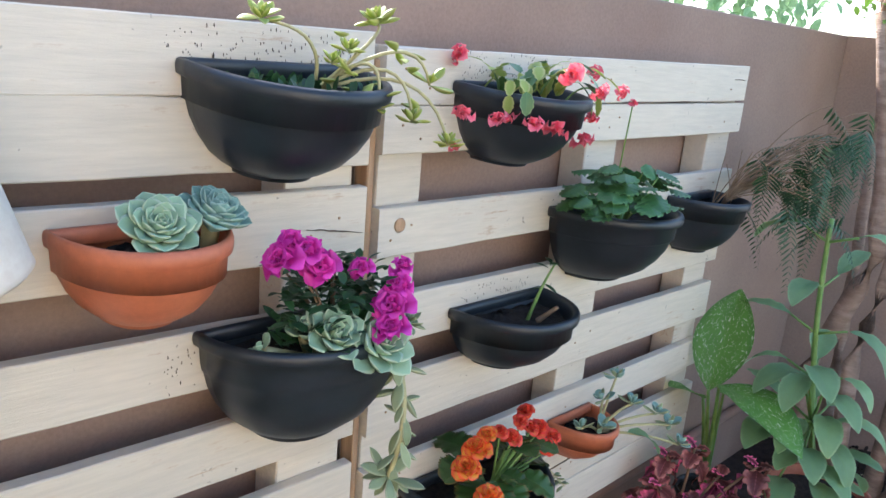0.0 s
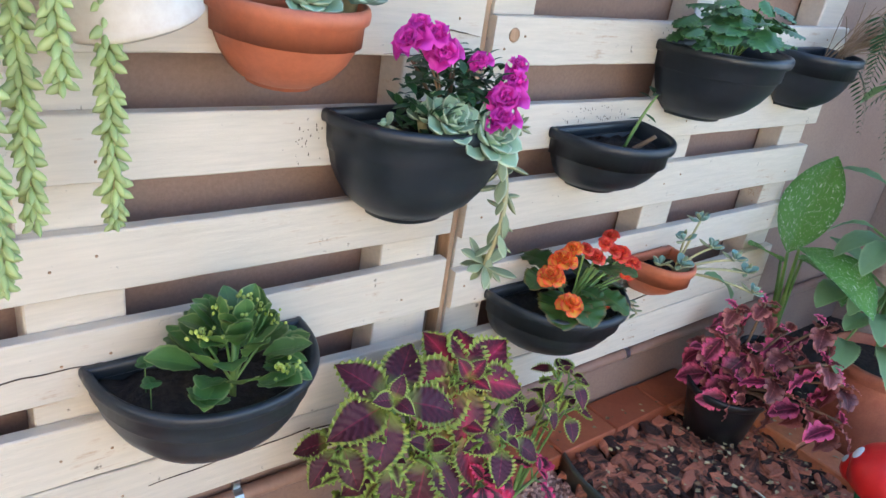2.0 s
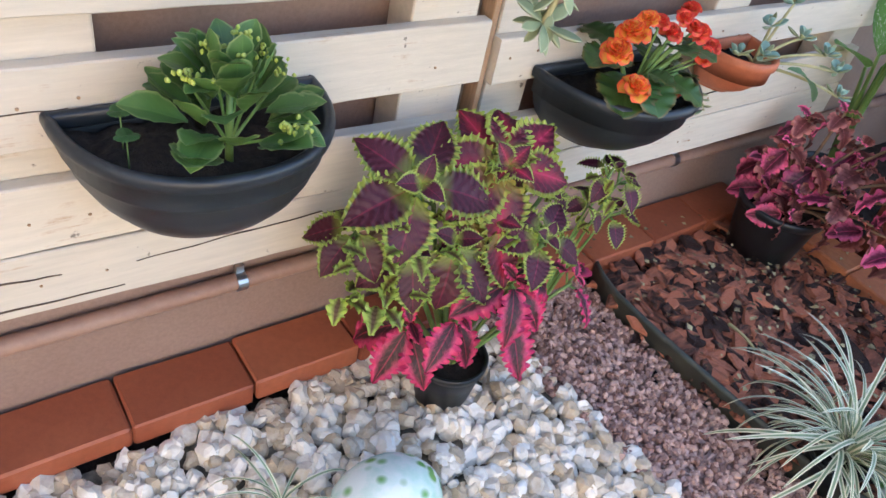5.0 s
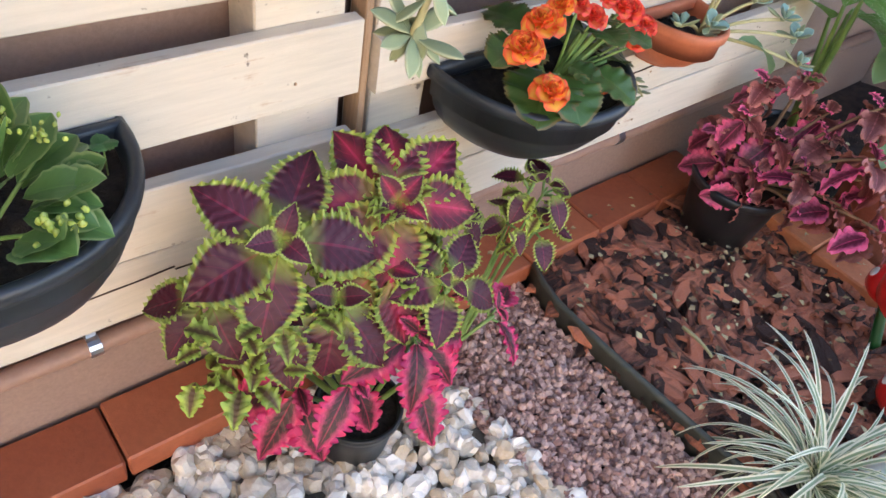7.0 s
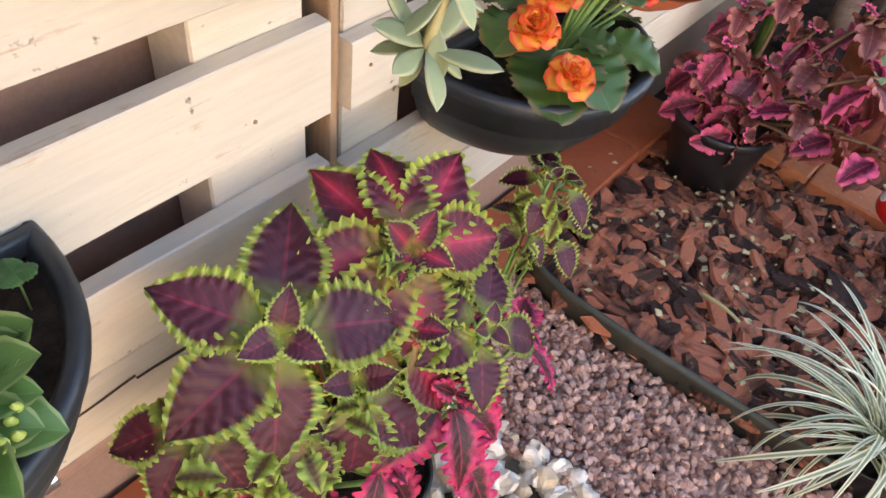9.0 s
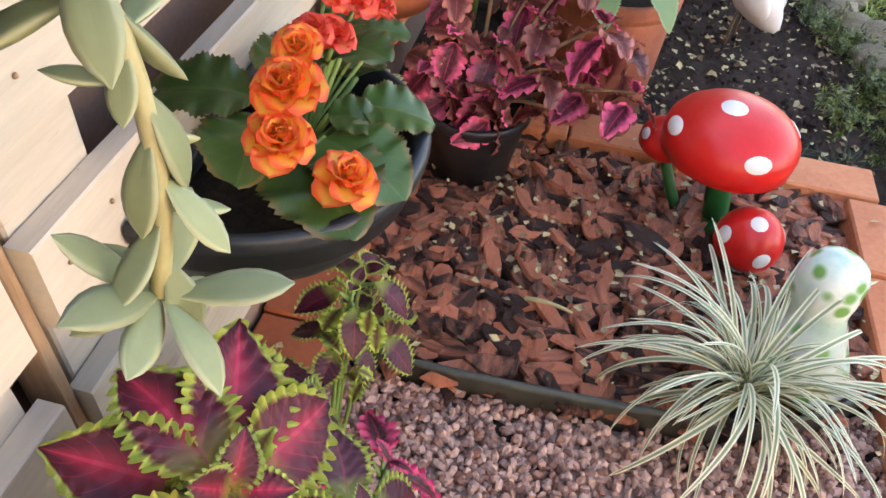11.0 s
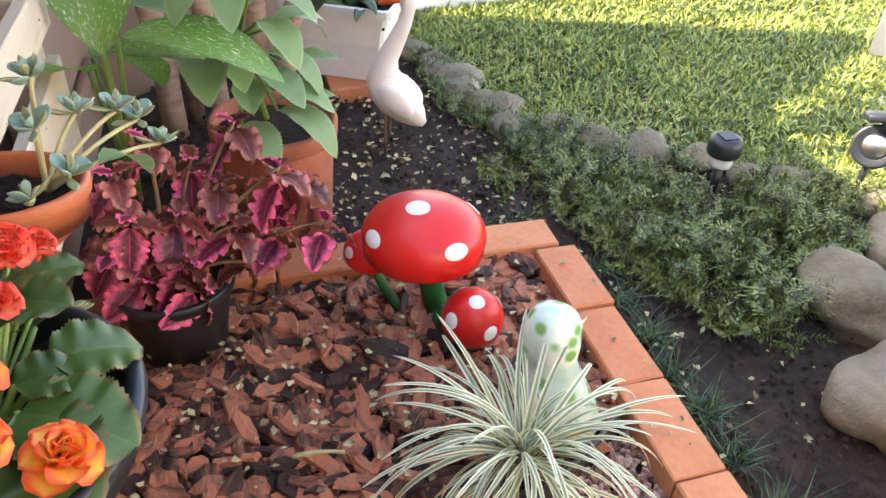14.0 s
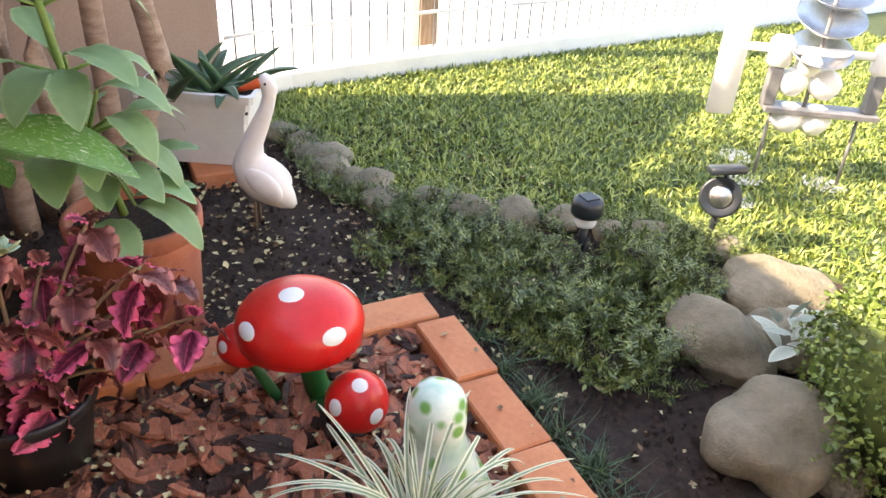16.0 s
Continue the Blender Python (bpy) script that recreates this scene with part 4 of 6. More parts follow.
# begonia
t = plant("begonia", "begonia with layered orange and red flowers", "flowering plant", spot=settle((0.24, -0.1, 0.585), (0.257, -0.1, 0.614), 1.033))
for x, y, z, az, el, s in ((0.205, -0.115, 0.60, 135, 4, 0.72), (0.20, -0.09, 0.625, 98, 18, 0.60), (0.215, -0.135, 0.605, 158, 4, 0.62), (0.24, -0.13, 0.61, 200, 4, 0.38), (0.28, -0.09, 0.61, -70, 10, 0.6), (0.33, -0.10, 0.60, -110, -5, 0.5), (0.27, -0.15, 0.605, -160, 0, 0.5), (0.22, -0.07, 0.63, 20, 20, 0.6), (0.32, -0.13, 0.60, -60, -10, 0.45), (0.29, -0.12, 0.65, 160, 25, 0.42), (0.33, -0.12, 0.64, 200, 15, 0.4), (0.31, -0.10, 0.655, 120, 30, 0.45), (0.27, -0.11, 0.65, 60, 30, 0.45), (0.35, -0.11, 0.63, -90, 15, 0.42)):
    shared("leaf", BEG, t, leaf_at((x, y, z), az, el, s))
    stem(t, arc((0.24, -0.10, 0.555), (x, y, z), 0.0), 0.004, 0.003, M_STEM)
for k, (x, y, z, s) in enumerate(((0.135, -0.13, 0.66, 1.15), (0.155, -0.175, 0.617, 1.25), (0.16, -0.13, 0.69, 1.15), (0.185, -0.13, 0.71, 0.85))):
    shared("flower", FLO[k % 2], t, leaf_at((x, y, z), random.uniform(-80, -20), random.uniform(15, 45), s * 0.98))
for k, (x, y, z, s) in enumerate(((0.255, -0.13, 0.68, 1.0), (0.31, -0.13, 0.685, 1.0), (0.35, -0.12, 0.665, 1.05), (0.385, -0.13, 0.64, 1.1), (0.36, -0.14, 0.632, 0.95), (0.29, -0.12, 0.70, 0.9), (0.225, -0.125, 0.70, 0.8), (0.286, -0.165, 0.585, 0.55), (0.33, -0.10, 0.70, 0.9))):
    shared("flower", FLR[k % 2], t, leaf_at((x, y, z), random.uniform(-90, 0), random.uniform(10, 45), s * 1.12))
    stem(t, arc((0.25, -0.10, 0.57), (x, y, z - 0.01), 0.0), 0.0025, 0.002, M_STEM)
t = plant("small_sprig", "small grey sprig hanging at the pot's end", "succulent", spot=settle((0.24, -0.1, 0.585), (0.257, -0.1, 0.614), 1.033))
for k in range(14):
    shared("leaf", GHO[k % 2], t, leaf_at((0.40 + k * 0.004, -0.13, 0.555 - k * 0.004), k * 90, random.uniform(-40, 20), 0.42))
stem(t, [(0.37, -0.12, 0.56), (0.40, -0.13, 0.557), (0.456, -0.13, 0.50)], 0.002, 0.0015, M_PALESTEM)

# ridged pot lying tilted on the slats and the long sedum
t = thing("ridged_pot", pose(-0.663, -0.09, 1.313, 0, -16, 0) @ Matrix.Scale(1.06, 4), "cream ridged plastic pot hung tilted on the pallet", "plant pot")
bm = bmesh.new()
rings = []
for r, z in ((0.058, 0.13), (0.062, 0.128), (0.062, 0.11), (0.060, 0.06), (0.064, 0.02), (0.0655, 0.015), (0.070, -0.06), (0.074, -0.14), (0.075, -0.146), (0.070, -0.15), (0.066, -0.146)):
    flute = 0.0018 if -0.14 < z < 0.014 else 0.0
    rings.append([bm.verts.new(((r + flute * (1 if k % 2 else -1)) * math.cos(k * math.tau / 72), (r + flute * (1 if k % 2 else -1)) * math.sin(k * math.tau / 72), z)) for k in range(72)])
for u, w in zip(rings, rings[1:]):
    for k in range(72):
        bm.faces.new((u[k], w[k], w[(k + 1) % 72], u[(k + 1) % 72]))
bm.faces.new(rings[-1][::-1])
bm.faces.new(rings[0])
part("pot_body", bm, M_CREAM, t)
part("seam_band", lathe_bm([(0.0645, 0.012), (0.0662, 0.014), (0.0662, 0.018), (0.0645, 0.02)], 48), M_CREAM, t)
part("hanging_wire", tube_bm(arc((-0.05, 0.0, 0.13), (0.05, 0.0, 0.13), 0.05), 0.0015, seg=6), M_STEEL, t)
sed = plant("hanging_sedum", "long hanging sedum with plump pale green leaves", "succulent", spot=settle((-0.78, -0.08, 1.345), (-0.781, -0.08, 1.395), 1.06))
wall_pot(-0.781, 1.395, 0.148, 0.180, 0.170, M_BLACK, "black plastic half-round pot holding a long hanging sedum")
for x, y, zt, n in ((-0.672, -0.14, 0.915, 0), (-0.727, -0.185, 1.085, 2), (-0.755, -0.15, 0.93, 3), (-0.79, -0.17, 0.87, 4), (-0.83, -0.17, 0.95, 7)):
    top = Vector((x * 0.6 - 0.78 * 0.4, -0.165, 1.345))
    pts = [Vector((-0.77, -0.11, 1.335)), top + Vector((0, -0.02, 0.012)), Vector((x, y, 1.29)), Vector((x + 0.004, y, (1.29 + zt) / 2)), Vector((x, y, zt + 0.012))]
    strand = stem(sed, pts, 0.003, 0.0022, M_PALESTEM, "strand")
    k, z = 0, zt
    while z < 1.33:
        fat = 1.0 if z > zt + 0.02 else 0.75
        for q in range(4):
            shared("leaf", SED, strand, leaf_at((x + random.uniform(-0.002, 0.002), y, z + q * 0.002), k * 40 + q * 90 + random.uniform(-12, 12), random.uniform(-68, -42), fat * random.uniform(0.9, 1.12)))
        k += 1
        z += 0.0105


# ---- coleus at the foot of the wall ----
def coleus_head(t, mes, p, pairs, s, lean=(0, 0), drop=0.03, e0=55, e1=2, az0=20):
    base = Matrix.Translation(p) @ Euler((radians(lean[0]), radians(lean[1]), 0)).to_matrix().to_4x4()
    for k in range(pairs):
        f = k / max(1, pairs - 1)
        for q in range(2):
            m = base @ leaf_at((0, 0, -drop * k), az0 + k * 90 + q * 180 + random.uniform(-14, 14), e0 + (e1 - e0) * f + random.uniform(-8, 8), s * (0.5 + 0.5 * min(1.0, f * 1.6)) * random.uniform(0.9, 1.1), random.uniform(-10, 10))
            shared("leaf", mes[(k + q) % len(mes)], t, m)


M_NURSERY = plain("dark_nursery_plastic", (0.010, 0.011, 0.012), (0.02, 0.021, 0.023), 12, 0.35, 0.05)


def round_pot(p, r0, r1, h, mat, label, soil=0.02):
    t = thing("plant_pot", pose(*p), label, "plant pot")
    part("pot_body", lathe_bm([(r0, 0.0), (r1 * 0.97, h * 0.86), (r1 * 0.97, h * 0.87), (r1 * 1.04, h * 0.88), (r1 * 1.05, h * 0.985), (r1 * 1.03, h), (r1 * 0.96, h), (r1 * 0.93, h * 0.9), (r1 * 0.9, h * 0.6)], 40), mat, t)
    bm = bmesh.new()
    bmesh.ops.create_circle(bm, cap_ends=True, segments=32, radius=r1 * 0.93)
    for v in bm.verts:
        v.co.z = h - soil
    part("potting_soil", bm, M_POTSOIL, t, "dark potting soil", smooth=False)
    return t


def whorl(t, mes, p, azs, s, el=-8, inner=4, lean=(14, 0)):
    """One shoot: outer leaves at the given compass angles, smaller ones inside, on the shoot's tip."""
    base = Matrix.Translation(p) @ Euler((radians(lean[0]), radians(lean[1]), 0)).to_matrix().to_4x4()
    for k, az in enumerate(azs):
        off = Vector((-math.sin(radians(az)), math.cos(radians(az)), 0)) * 0.016
        shared("leaf", mes[k % len(mes)], t, base @ leaf_at(off + Vector((0, 0, -0.012 * (k % 2))), az + random.uniform(-6, 6), el + random.uniform(-9, 9), s * random.uniform(0.92, 1.08), random.uniform(-10, 10)))
        part("stalk", tube_bm([base @ Vector((0, 0, -0.02)), base @ (off + Vector((0, 0, -0.012 * (k % 2))))], 0.0028, 0.002, 6), M_STEM, t)
    for k in range(inner):
        shared("leaf", mes[k % len(mes)], t, base @ leaf_at((0, 0, 0.008), azs[0] + 45 + k * 360 / max(1, inner), 38 + random.uniform(-8, 8), s * 0.42, random.uniform(-10, 10)))


round_pot((-0.088, -0.180, 0.0), 0.053, 0.071, 0.12, M_NURSERY, "black nursery pot under the coleus")
t = plant("coleus", "coleus with burgundy leaves and frilly lime margins", "coleus", "coleus plants")
for mes, p, azs, s, el, inner, lean in (
        (COR, (-0.057, -0.160, 0.530), (65, 12, -32, -80, -118, 150, 105), 1.06, -2, 4, (34, -12)),
        (COL, (-0.218, -0.150, 0.528), (28, -48, -128, 138, 88), 1.04, 0, 3, (34, -16)),
        (COL, (-0.012, -0.245, 0.435), (20, -60, -140, 140, 80), 0.66, -4, 3, (34, -6)),
        (COR, (-0.085, -0.190, 0.450), (178, 100, -100), 0.98, -14, 2, (34, -6)),
        (COL, (-0.305, -0.125, 0.455), (60, 115, 170), 0.72, -12, 2, (18, -16)),
        (COL, (-0.232, -0.175, 0.425), (160, 100, -150), 0.80, -14, 2, (32, -12)),
        (COL, (-0.160, -0.190, 0.430), (-165, -110, 150), 1.0, -14, 2, (32, -8)),
        (COL, (0.060, -0.150, 0.450), (-30, -85, -140, 40), 0.78, -8, 2, (30, 0)),
        (COL, (-0.150, -0.110, 0.460), (0, 70, -70), 0.80, -5, 0, (8, 0))):
    whorl(t, mes, p, azs, s, el, inner, lean)
    part("stem", tube_bm(arc((-0.088, -0.175, 0.09), (p[0], p[1], p[2] - 0.015), 0.0, 8, (0.0, 0.01, 0.0)), 0.006, 0.004, 7), M_STEM, t)
FRILL = scalloped_me("young_leaf", 0.046, 0.030, leaf_mat("lime_leaf", (0.12, 0.06, 0.02), (0.36, 0.46, 0.07), 0.40, 0.25, trans=0.3), 0.9, 211.0, 7, 0.35, 0.16, 36, 8)
for i in range(70):
    p = (random.uniform(-0.36, 0.10), random.uniform(-0.23, -0.11), random.uniform(0.33, 0.48))
    shared("young_leaf", FRILL, t, leaf_at(p, random.uniform(0, 360), random.uniform(-35, 35), random.uniform(0.6, 1.15)))
for i in range(10):
    a = random.uniform(0, math.tau)
    shared("young_leaf", FRILL, t, leaf_at((-0.057 + 0.02 * math.cos(a), -0.165 + 0.02 * math.sin(a), 0.535), math.degrees(a) - 90, random.uniform(10, 60), random.uniform(0.6, 0.9)))
t = plant("coleus", "small dark coleus sprig with thin lime margins", "coleus", "coleus plants")
for p, azs, s in (((0.250, -0.165, 0.440), (-20, -100, 170), 0.52), ((0.205, -0.170, 0.470), (40, 120, -60), 0.46), ((0.235, -0.185, 0.380), (-120, 160, -40), 0.50), ((0.190, -0.160, 0.400), (90, 180, 0), 0.45)):
    whorl(t, COL, p, azs, s, -15, 2)
    part("stem", tube_bm(arc((0.16, -0.14, 0.05), p, 0.03), 0.004, 0.002, 6), M_STEM, t)
for i in range(22):
    shared("young_leaf", FRILL, t, leaf_at((random.uniform(0.15, 0.28), random.uniform(-0.20, -0.14), random.uniform(0.35, 0.47)), random.uniform(0, 360), random.uniform(-40, 30), random.uniform(0.4, 0.8)))
t = plant("coleus", "coleus with ruffled pink and maroon leaves", "coleus", "coleus plants")
for p, azs, s, el, lean in (((-0.062, -0.250, 0.362), (-10, -70, -115, 95, 150, -165), 0.86, -2, (34, -6)), ((-0.205, -0.180, 0.250), (120, 165, 60), 0.95, -14, (26, -14)), ((-0.145, -0.225, 0.290), (130, 180), 0.82, -14, (28, -6)), ((-0.070, -0.270, 0.300), (170, -150), 0.86, -28, (24, 0)), ((0.120, -0.235, 0.285), (-60, 200, 20), 0.62, -10, (15, 15))):
    whorl(t, PNK, p, azs, s, el, 2, lean)
    part("stem", tube_bm(arc((-0.088, -0.185, 0.09), (p[0], p[1], p[2] - 0.01), 0.0), 0.005, 0.0035, 7), M_STEM, t)

# ---- bark bed: pots, mushrooms, statue, spider plant ----
round_pot((0.975, -0.168, 0.02), 0.083, 0.112, 0.175, M_NURSERY, "black plastic pot with a dusky pink coleus")
t = plant("coleus", "straggly coleus with dusky pink frilled leaves", "coleus", "coleus plants", spot=settle((0.85, -0.24, 0.02), (0.975, -0.168, 0.02), 1.07))
for p, pr, s, lean in (((0.90, -0.34, 0.33), 4, 1.2, (10, 10)), ((0.88, -0.44, 0.36), 4, 1.25, (0, 20)), ((0.86, -0.44, 0.25), 3, 1.05, (30, 20)), ((0.80, -0.28, 0.25), 3, 1.1, (35, -10)), ((0.82, -0.20, 0.33), 3, 1.05, (10, -10)), ((0.80, -0.16, 0.27), 3, 1.05, (10, -30)), ((0.88, -0.52, 0.24), 3, 0.95, (20, 30)), ((0.90, -0.24, 0.42), 3, 1.0, (0, 0)), ((0.78, -0.30, 0.20), 3, 1.1, (60, 0)), ((0.95, -0.38, 0.42), 3, 1.1, (0, 0)), ((0.80, -0.21, 0.22), 3, 1.1, (40, -20)), ((0.92, -0.48, 0.31), 3, 1.15, (10, 20)), ((0.88, -0.18, 0.38), 3, 1.0, (0, -10)), ((0.84, -0.36, 0.28), 3, 1.1, (25, 5)), ((0.85, -0.27, 0.31), 3, 1.1, (20, 0)), ((0.88, -0.15, 0.24), 3, 1.0, (10, -15)), ((0.94, -0.30, 0.36), 3, 1.1, (5, 5)), ((0.82, -0.38, 0.21), 2, 1.0, (40, 10))):
    coleus_head(t, DSK, p, min(pr, 3), s * 0.93, lean, 0.014, 40, -28, random.uniform(0, 90))
    stem(t, arc((0.85, -0.24, 0.16), p, 0.02), 0.005, 0.003, M_BROWNSTEM)


def mushroom(t, p, r, h, zt, lean=(0, 0), spots=5):
    """Cap with white spots on a green stalk; zt is the cap's underside height."""
    m = Euler((radians(lean[0]), radians(lean[1]), 0)).to_matrix().to_4x4()
    prof = [(r * 0.22, 0.0), (r * 0.80, 0.0), (r * 0.97, 0.012 * r / 0.12), (r, 0.045 * r / 0.12)]
    prof += [(r * math.cos(a), 0.045 * r / 0.12 + (h - 0.045 * r / 0.12) * math.sin(a)) for a in [radians(k) for k in (15, 30, 45, 58, 70, 80, 86)]] + [(0.0001, h)]
    bm = lathe_bm(prof, 36)
    cap = part("cap", bm, M_RED, t, "glossy red cap")
    cap.matrix_basis = Matrix.Translation((p[0], p[1], zt)) @ m
    z0 = 0.045 * r / 0.12
    for k in range(spots):
        el, az = (radians(80), 2.2) if k == 0 else (radians(20), k * math.tau / (spots - 1) + 0.3)
        sp = bmesh.new()
        s = (0.21 if k else 0.20) * (1.3 if r < 0.1 else 1.0)
        d = Vector((math.cos(el) * math.cos(az), math.cos(el) * math.sin(az), math.sin(el)))
        tu = d.orthogonal().normalized()
        tv = d.cross(tu)

        def onto(a, lift):
            return Vector((a.x * r * lift, a.y * r * lift, z0 + a.z * (h - z0) * lift))
        ctr = sp.verts.new(onto(d, 1.014))
        ring, ring2 = [], []
        for q in range(16):
            w = tu * math.cos(q * math.tau / 16) + tv * math.sin(q * math.tau / 16)
            ring.append(sp.verts.new(onto((d + w * s * 0.85).normalized(), 1.012)))
            ring2.append(sp.verts.new(onto((d + w * s).normalized(), 0.998)))
        for q in range(16):
            sp.faces.new((ctr, ring[q], ring[(q + 1) % 16]))
            sp.faces.new((ring[q], ring2[q], ring2[(q + 1) % 16], ring[(q + 1) % 16]))
        bmesh.ops.recalc_face_normals(sp, faces=sp.faces)
        part("white_spot", sp, M_WHITE, cap, "white painted spot")
    return cap


M_RED = plain("red_gloss_paint", (0.62, 0.012, 0.012), (0.72, 0.025, 0.02), 5, 0.32, 0.25, fine=40)
M_GREEN = plain("green_gloss_paint", (0.008, 0.10, 0.025), (0.015, 0.16, 0.04), 8, 0.35, 0.1)
t = thing("mushroom_ornament", settle((0.85, -0.72, 0.02), (0.966, -0.680, 0.008), 1.04), "red toadstool garden ornament with white spots and green stalks", "garden ornament")
mushroom(t, (0.855, -0.70), 0.122, 0.116, 0.180, (0, 2), 5)
part("stalk", tube_bm([(0.85, -0.735, 0.02), (0.853, -0.718, 0.10), (0.855, -0.70, 0.19)], 0.026, 0.022, 16), M_GREEN, t, "green painted stalk")
mushroom(t, (0.905, -0.595), 0.05, 0.06, 0.145, (8, -10), 5)
part("stalk", tube_bm(arc((0.865, -0.65, 0.04), (0.905, -0.595, 0.15), 0.0), 0.012, 0.010, 12), M_GREEN, t, "green painted stalk")
mushroom(t, (0.725, -0.762), 0.060, 0.086, 0.092, (6, -14), 5)
part("stalk", tube_bm(arc((0.80, -0.72, 0.03), (0.73, -0.76, 0.095), 0.0), 0.018, 0.015, 12), M_GREEN, t, "green painted stalk")
part("foot", blob_bm(0.05, 2, 0.15, 2, (1.2, 1.1, 0.5)), M_GREEN, t, "green painted foot").matrix_basis = pose(0.832, -0.742, 0.03)


def spotted_mat(name, base1, base2, spot, scale):
    m, n, l, b = mat_base(name, 0.25)
    tc = n.new("ShaderNodeTexCoord")
    vo = n.new("ShaderNodeTexVoronoi")
    vo.inputs["Scale"].default_value = scale
    l.new(tc.outputs["Object"], vo.inputs[0])
    f = ramp(n, [(0.24, (1, 1, 1)), (0.40, (0, 0, 0))])
    l.new(vo.outputs["Distance"], f.inputs[0])
    t = noise_tex(n, l, 16, 4)
    r = ramp(n, [(0.4, base1), (0.65, base2)])
    l.new(t.outputs[0], r.inputs[0])
    l.new(mixc(n, l, r.outputs[0], spot, f.outputs[0]), b.inputs["Base Color"])
    return m


M_FROG = spotted_mat("white_green_glaze", (0.74, 0.80, 0.74), (0.45, 0.68, 0.56), (0.16, 0.38, 0.10), 27)
bm = lathe_bm([(0.0001, 0.0), (0.052, 0.0), (0.060, 0.02), (0.060, 0.05), (0.052, 0.08), (0.045, 0.10), (0.042, 0.115), (0.046, 0.135), (0.048, 0.16), (0.045, 0.185), (0.036, 0.204), (0.020, 0.215), (0.0001, 0.219)], 36)
for v in bm.verts:
    low = max(0.0, 1 - v.co.z / 0.13)
    k = 1 + (0.14 + 0.30 * low) * noise.noise(v.co * 26 + Vector((4, 1, 2)))
    v.co = Vector((v.co.x * k - 0.045 * low, v.co.y * k * (1 + 0.1 * low) - 0.015 * low, v.co.z))
ob = tagged(finish("frog_statue", bm, M_FROG), "white glazed frog statue with green spots by the bricks", "statue")
ob.location = (0.648, -0.81, 0.03)
ob.scale = (1.12, 1.12, 1.1)
ob = tagged(finish("frog_statue", blob_bm(0.10, 3, 0.08, 1.5, (1.05, 0.8, 0.75)), M_FROG), "white glazed frog statue with green spots on white pebbles", "statue")
ob.location = (-0.33, -0.365, 0.05)


def spider_plant(p, n, s, label):
    t = plant("spider_plant", label, "plant", "variegated spider plants")
    for i in range(n):
        f = random.random()
        q = Vector(p) + Vector((random.uniform(-0.012, 0.012), random.uniform(-0.012, 0.012), random.uniform(0, 0.02)))
        shared("leaf", SPB[min(4, int(random.triangular(0, 5, 3)))], t, leaf_at(q, i * 137.5 + random.uniform(-30, 30), 88 - 50 * f + random.uniform(-14, 14), s * random.uniform(0.6, 1.15), random.uniform(-45, 45)))
    return t


round_pot((0.493, -0.706, 0.0), 0.045, 0.055, 0.085, M_NURSERY, "small black pot of the spider plant")
spider_plant((0.493, -0.706, 0.075), 105, 1.1, "variegated spider plant with arching cream and green blades")
spider_plant((-0.485, -0.285, 0.02), 16, 0.9, "small variegated spider plant growing among white pebbles")


# ---- corner planting ----
random.seed(21)
round_pot((1.355, -0.40, 0.0), 0.120, 0.138, 0.315, M_CLAY, "rough clay pot with a tall broad-leaved plant", 0.03)
t = plant("broad_leaved_plant", "tall plant with broad serrated light green leaves", "plant", spot=settle((1.17, -0.465, 0.0), (1.355, -0.40, 0.0), 1.08))
st = arc((1.17, -0.45, 0.29), (1.14, -0.36, 1.0), 0.0, 12, (0.0, 0.02, 0.0))
stem(t, st, 0.009, 0.006, M_STEM)
for k, i in enumerate((3, 5, 7, 9, 11)):
    for q in range(4 if i < 6 else 2):
        az = k * 90 + q * (90 if i < 6 else 180) + random.uniform(-15, 15)
        d = Vector((-math.sin(radians(az)), math.cos(radians(az)), 0.4))
        p1 = st[i] + d * 0.07
        stem(t, [st[i], st[i] + d * 0.035, p1], 0.004, 0.003, M_STEM, "stalk")
        shared("leaf", BIGL[(q + k) % 3], t, leaf_at(p1, az, random.uniform(5, 40), random.uniform(0.75, 1.05)))
for x, y, z, az, el, s in ((1.10, -0.46, 0.46, 150, 15, 1.0), (1.12, -0.47, 0.50, -170, 45, 0.9), (1.10, -0.45, 0.52, 120, 25, 1.0), (1.13, -0.48, 0.43, 175, 15, 0.85), (1.08, -0.42, 0.42, 90, 10, 0.9), (1.12, -0.38, 0.60, 60, 30, 1.1), (1.08, -0.40, 0.64, 130, 25, 1.1), (1.10, -0.44, 0.57, 150, 35, 1.0), (1.15, -0.50, 0.38, -120, -5, 0.9), (1.2, -0.40, 0.52, -60, 20, 1.0), (1.08, -0.46, 0.40, 150, 20, 0.95), (1.10, -0.47, 0.36, 170, 20, 0.8), (1.06, -0.47, 0.36, 140, 20, 1.1), (1.05, -0.40, 0.34, 110, 25, 1.1), (1.08, -0.35, 0.46, 90, 30, 1.2), (1.06, -0.44, 0.44, 120, 25, 1.0)):
    stem(t, arc(st[3], (x, y, z), 0.0), 0.005, 0.003, M_STEM, "stalk")
    shared("leaf", BIGL[random.randrange(3)], t, leaf_at((x, y, z), az, el, s))

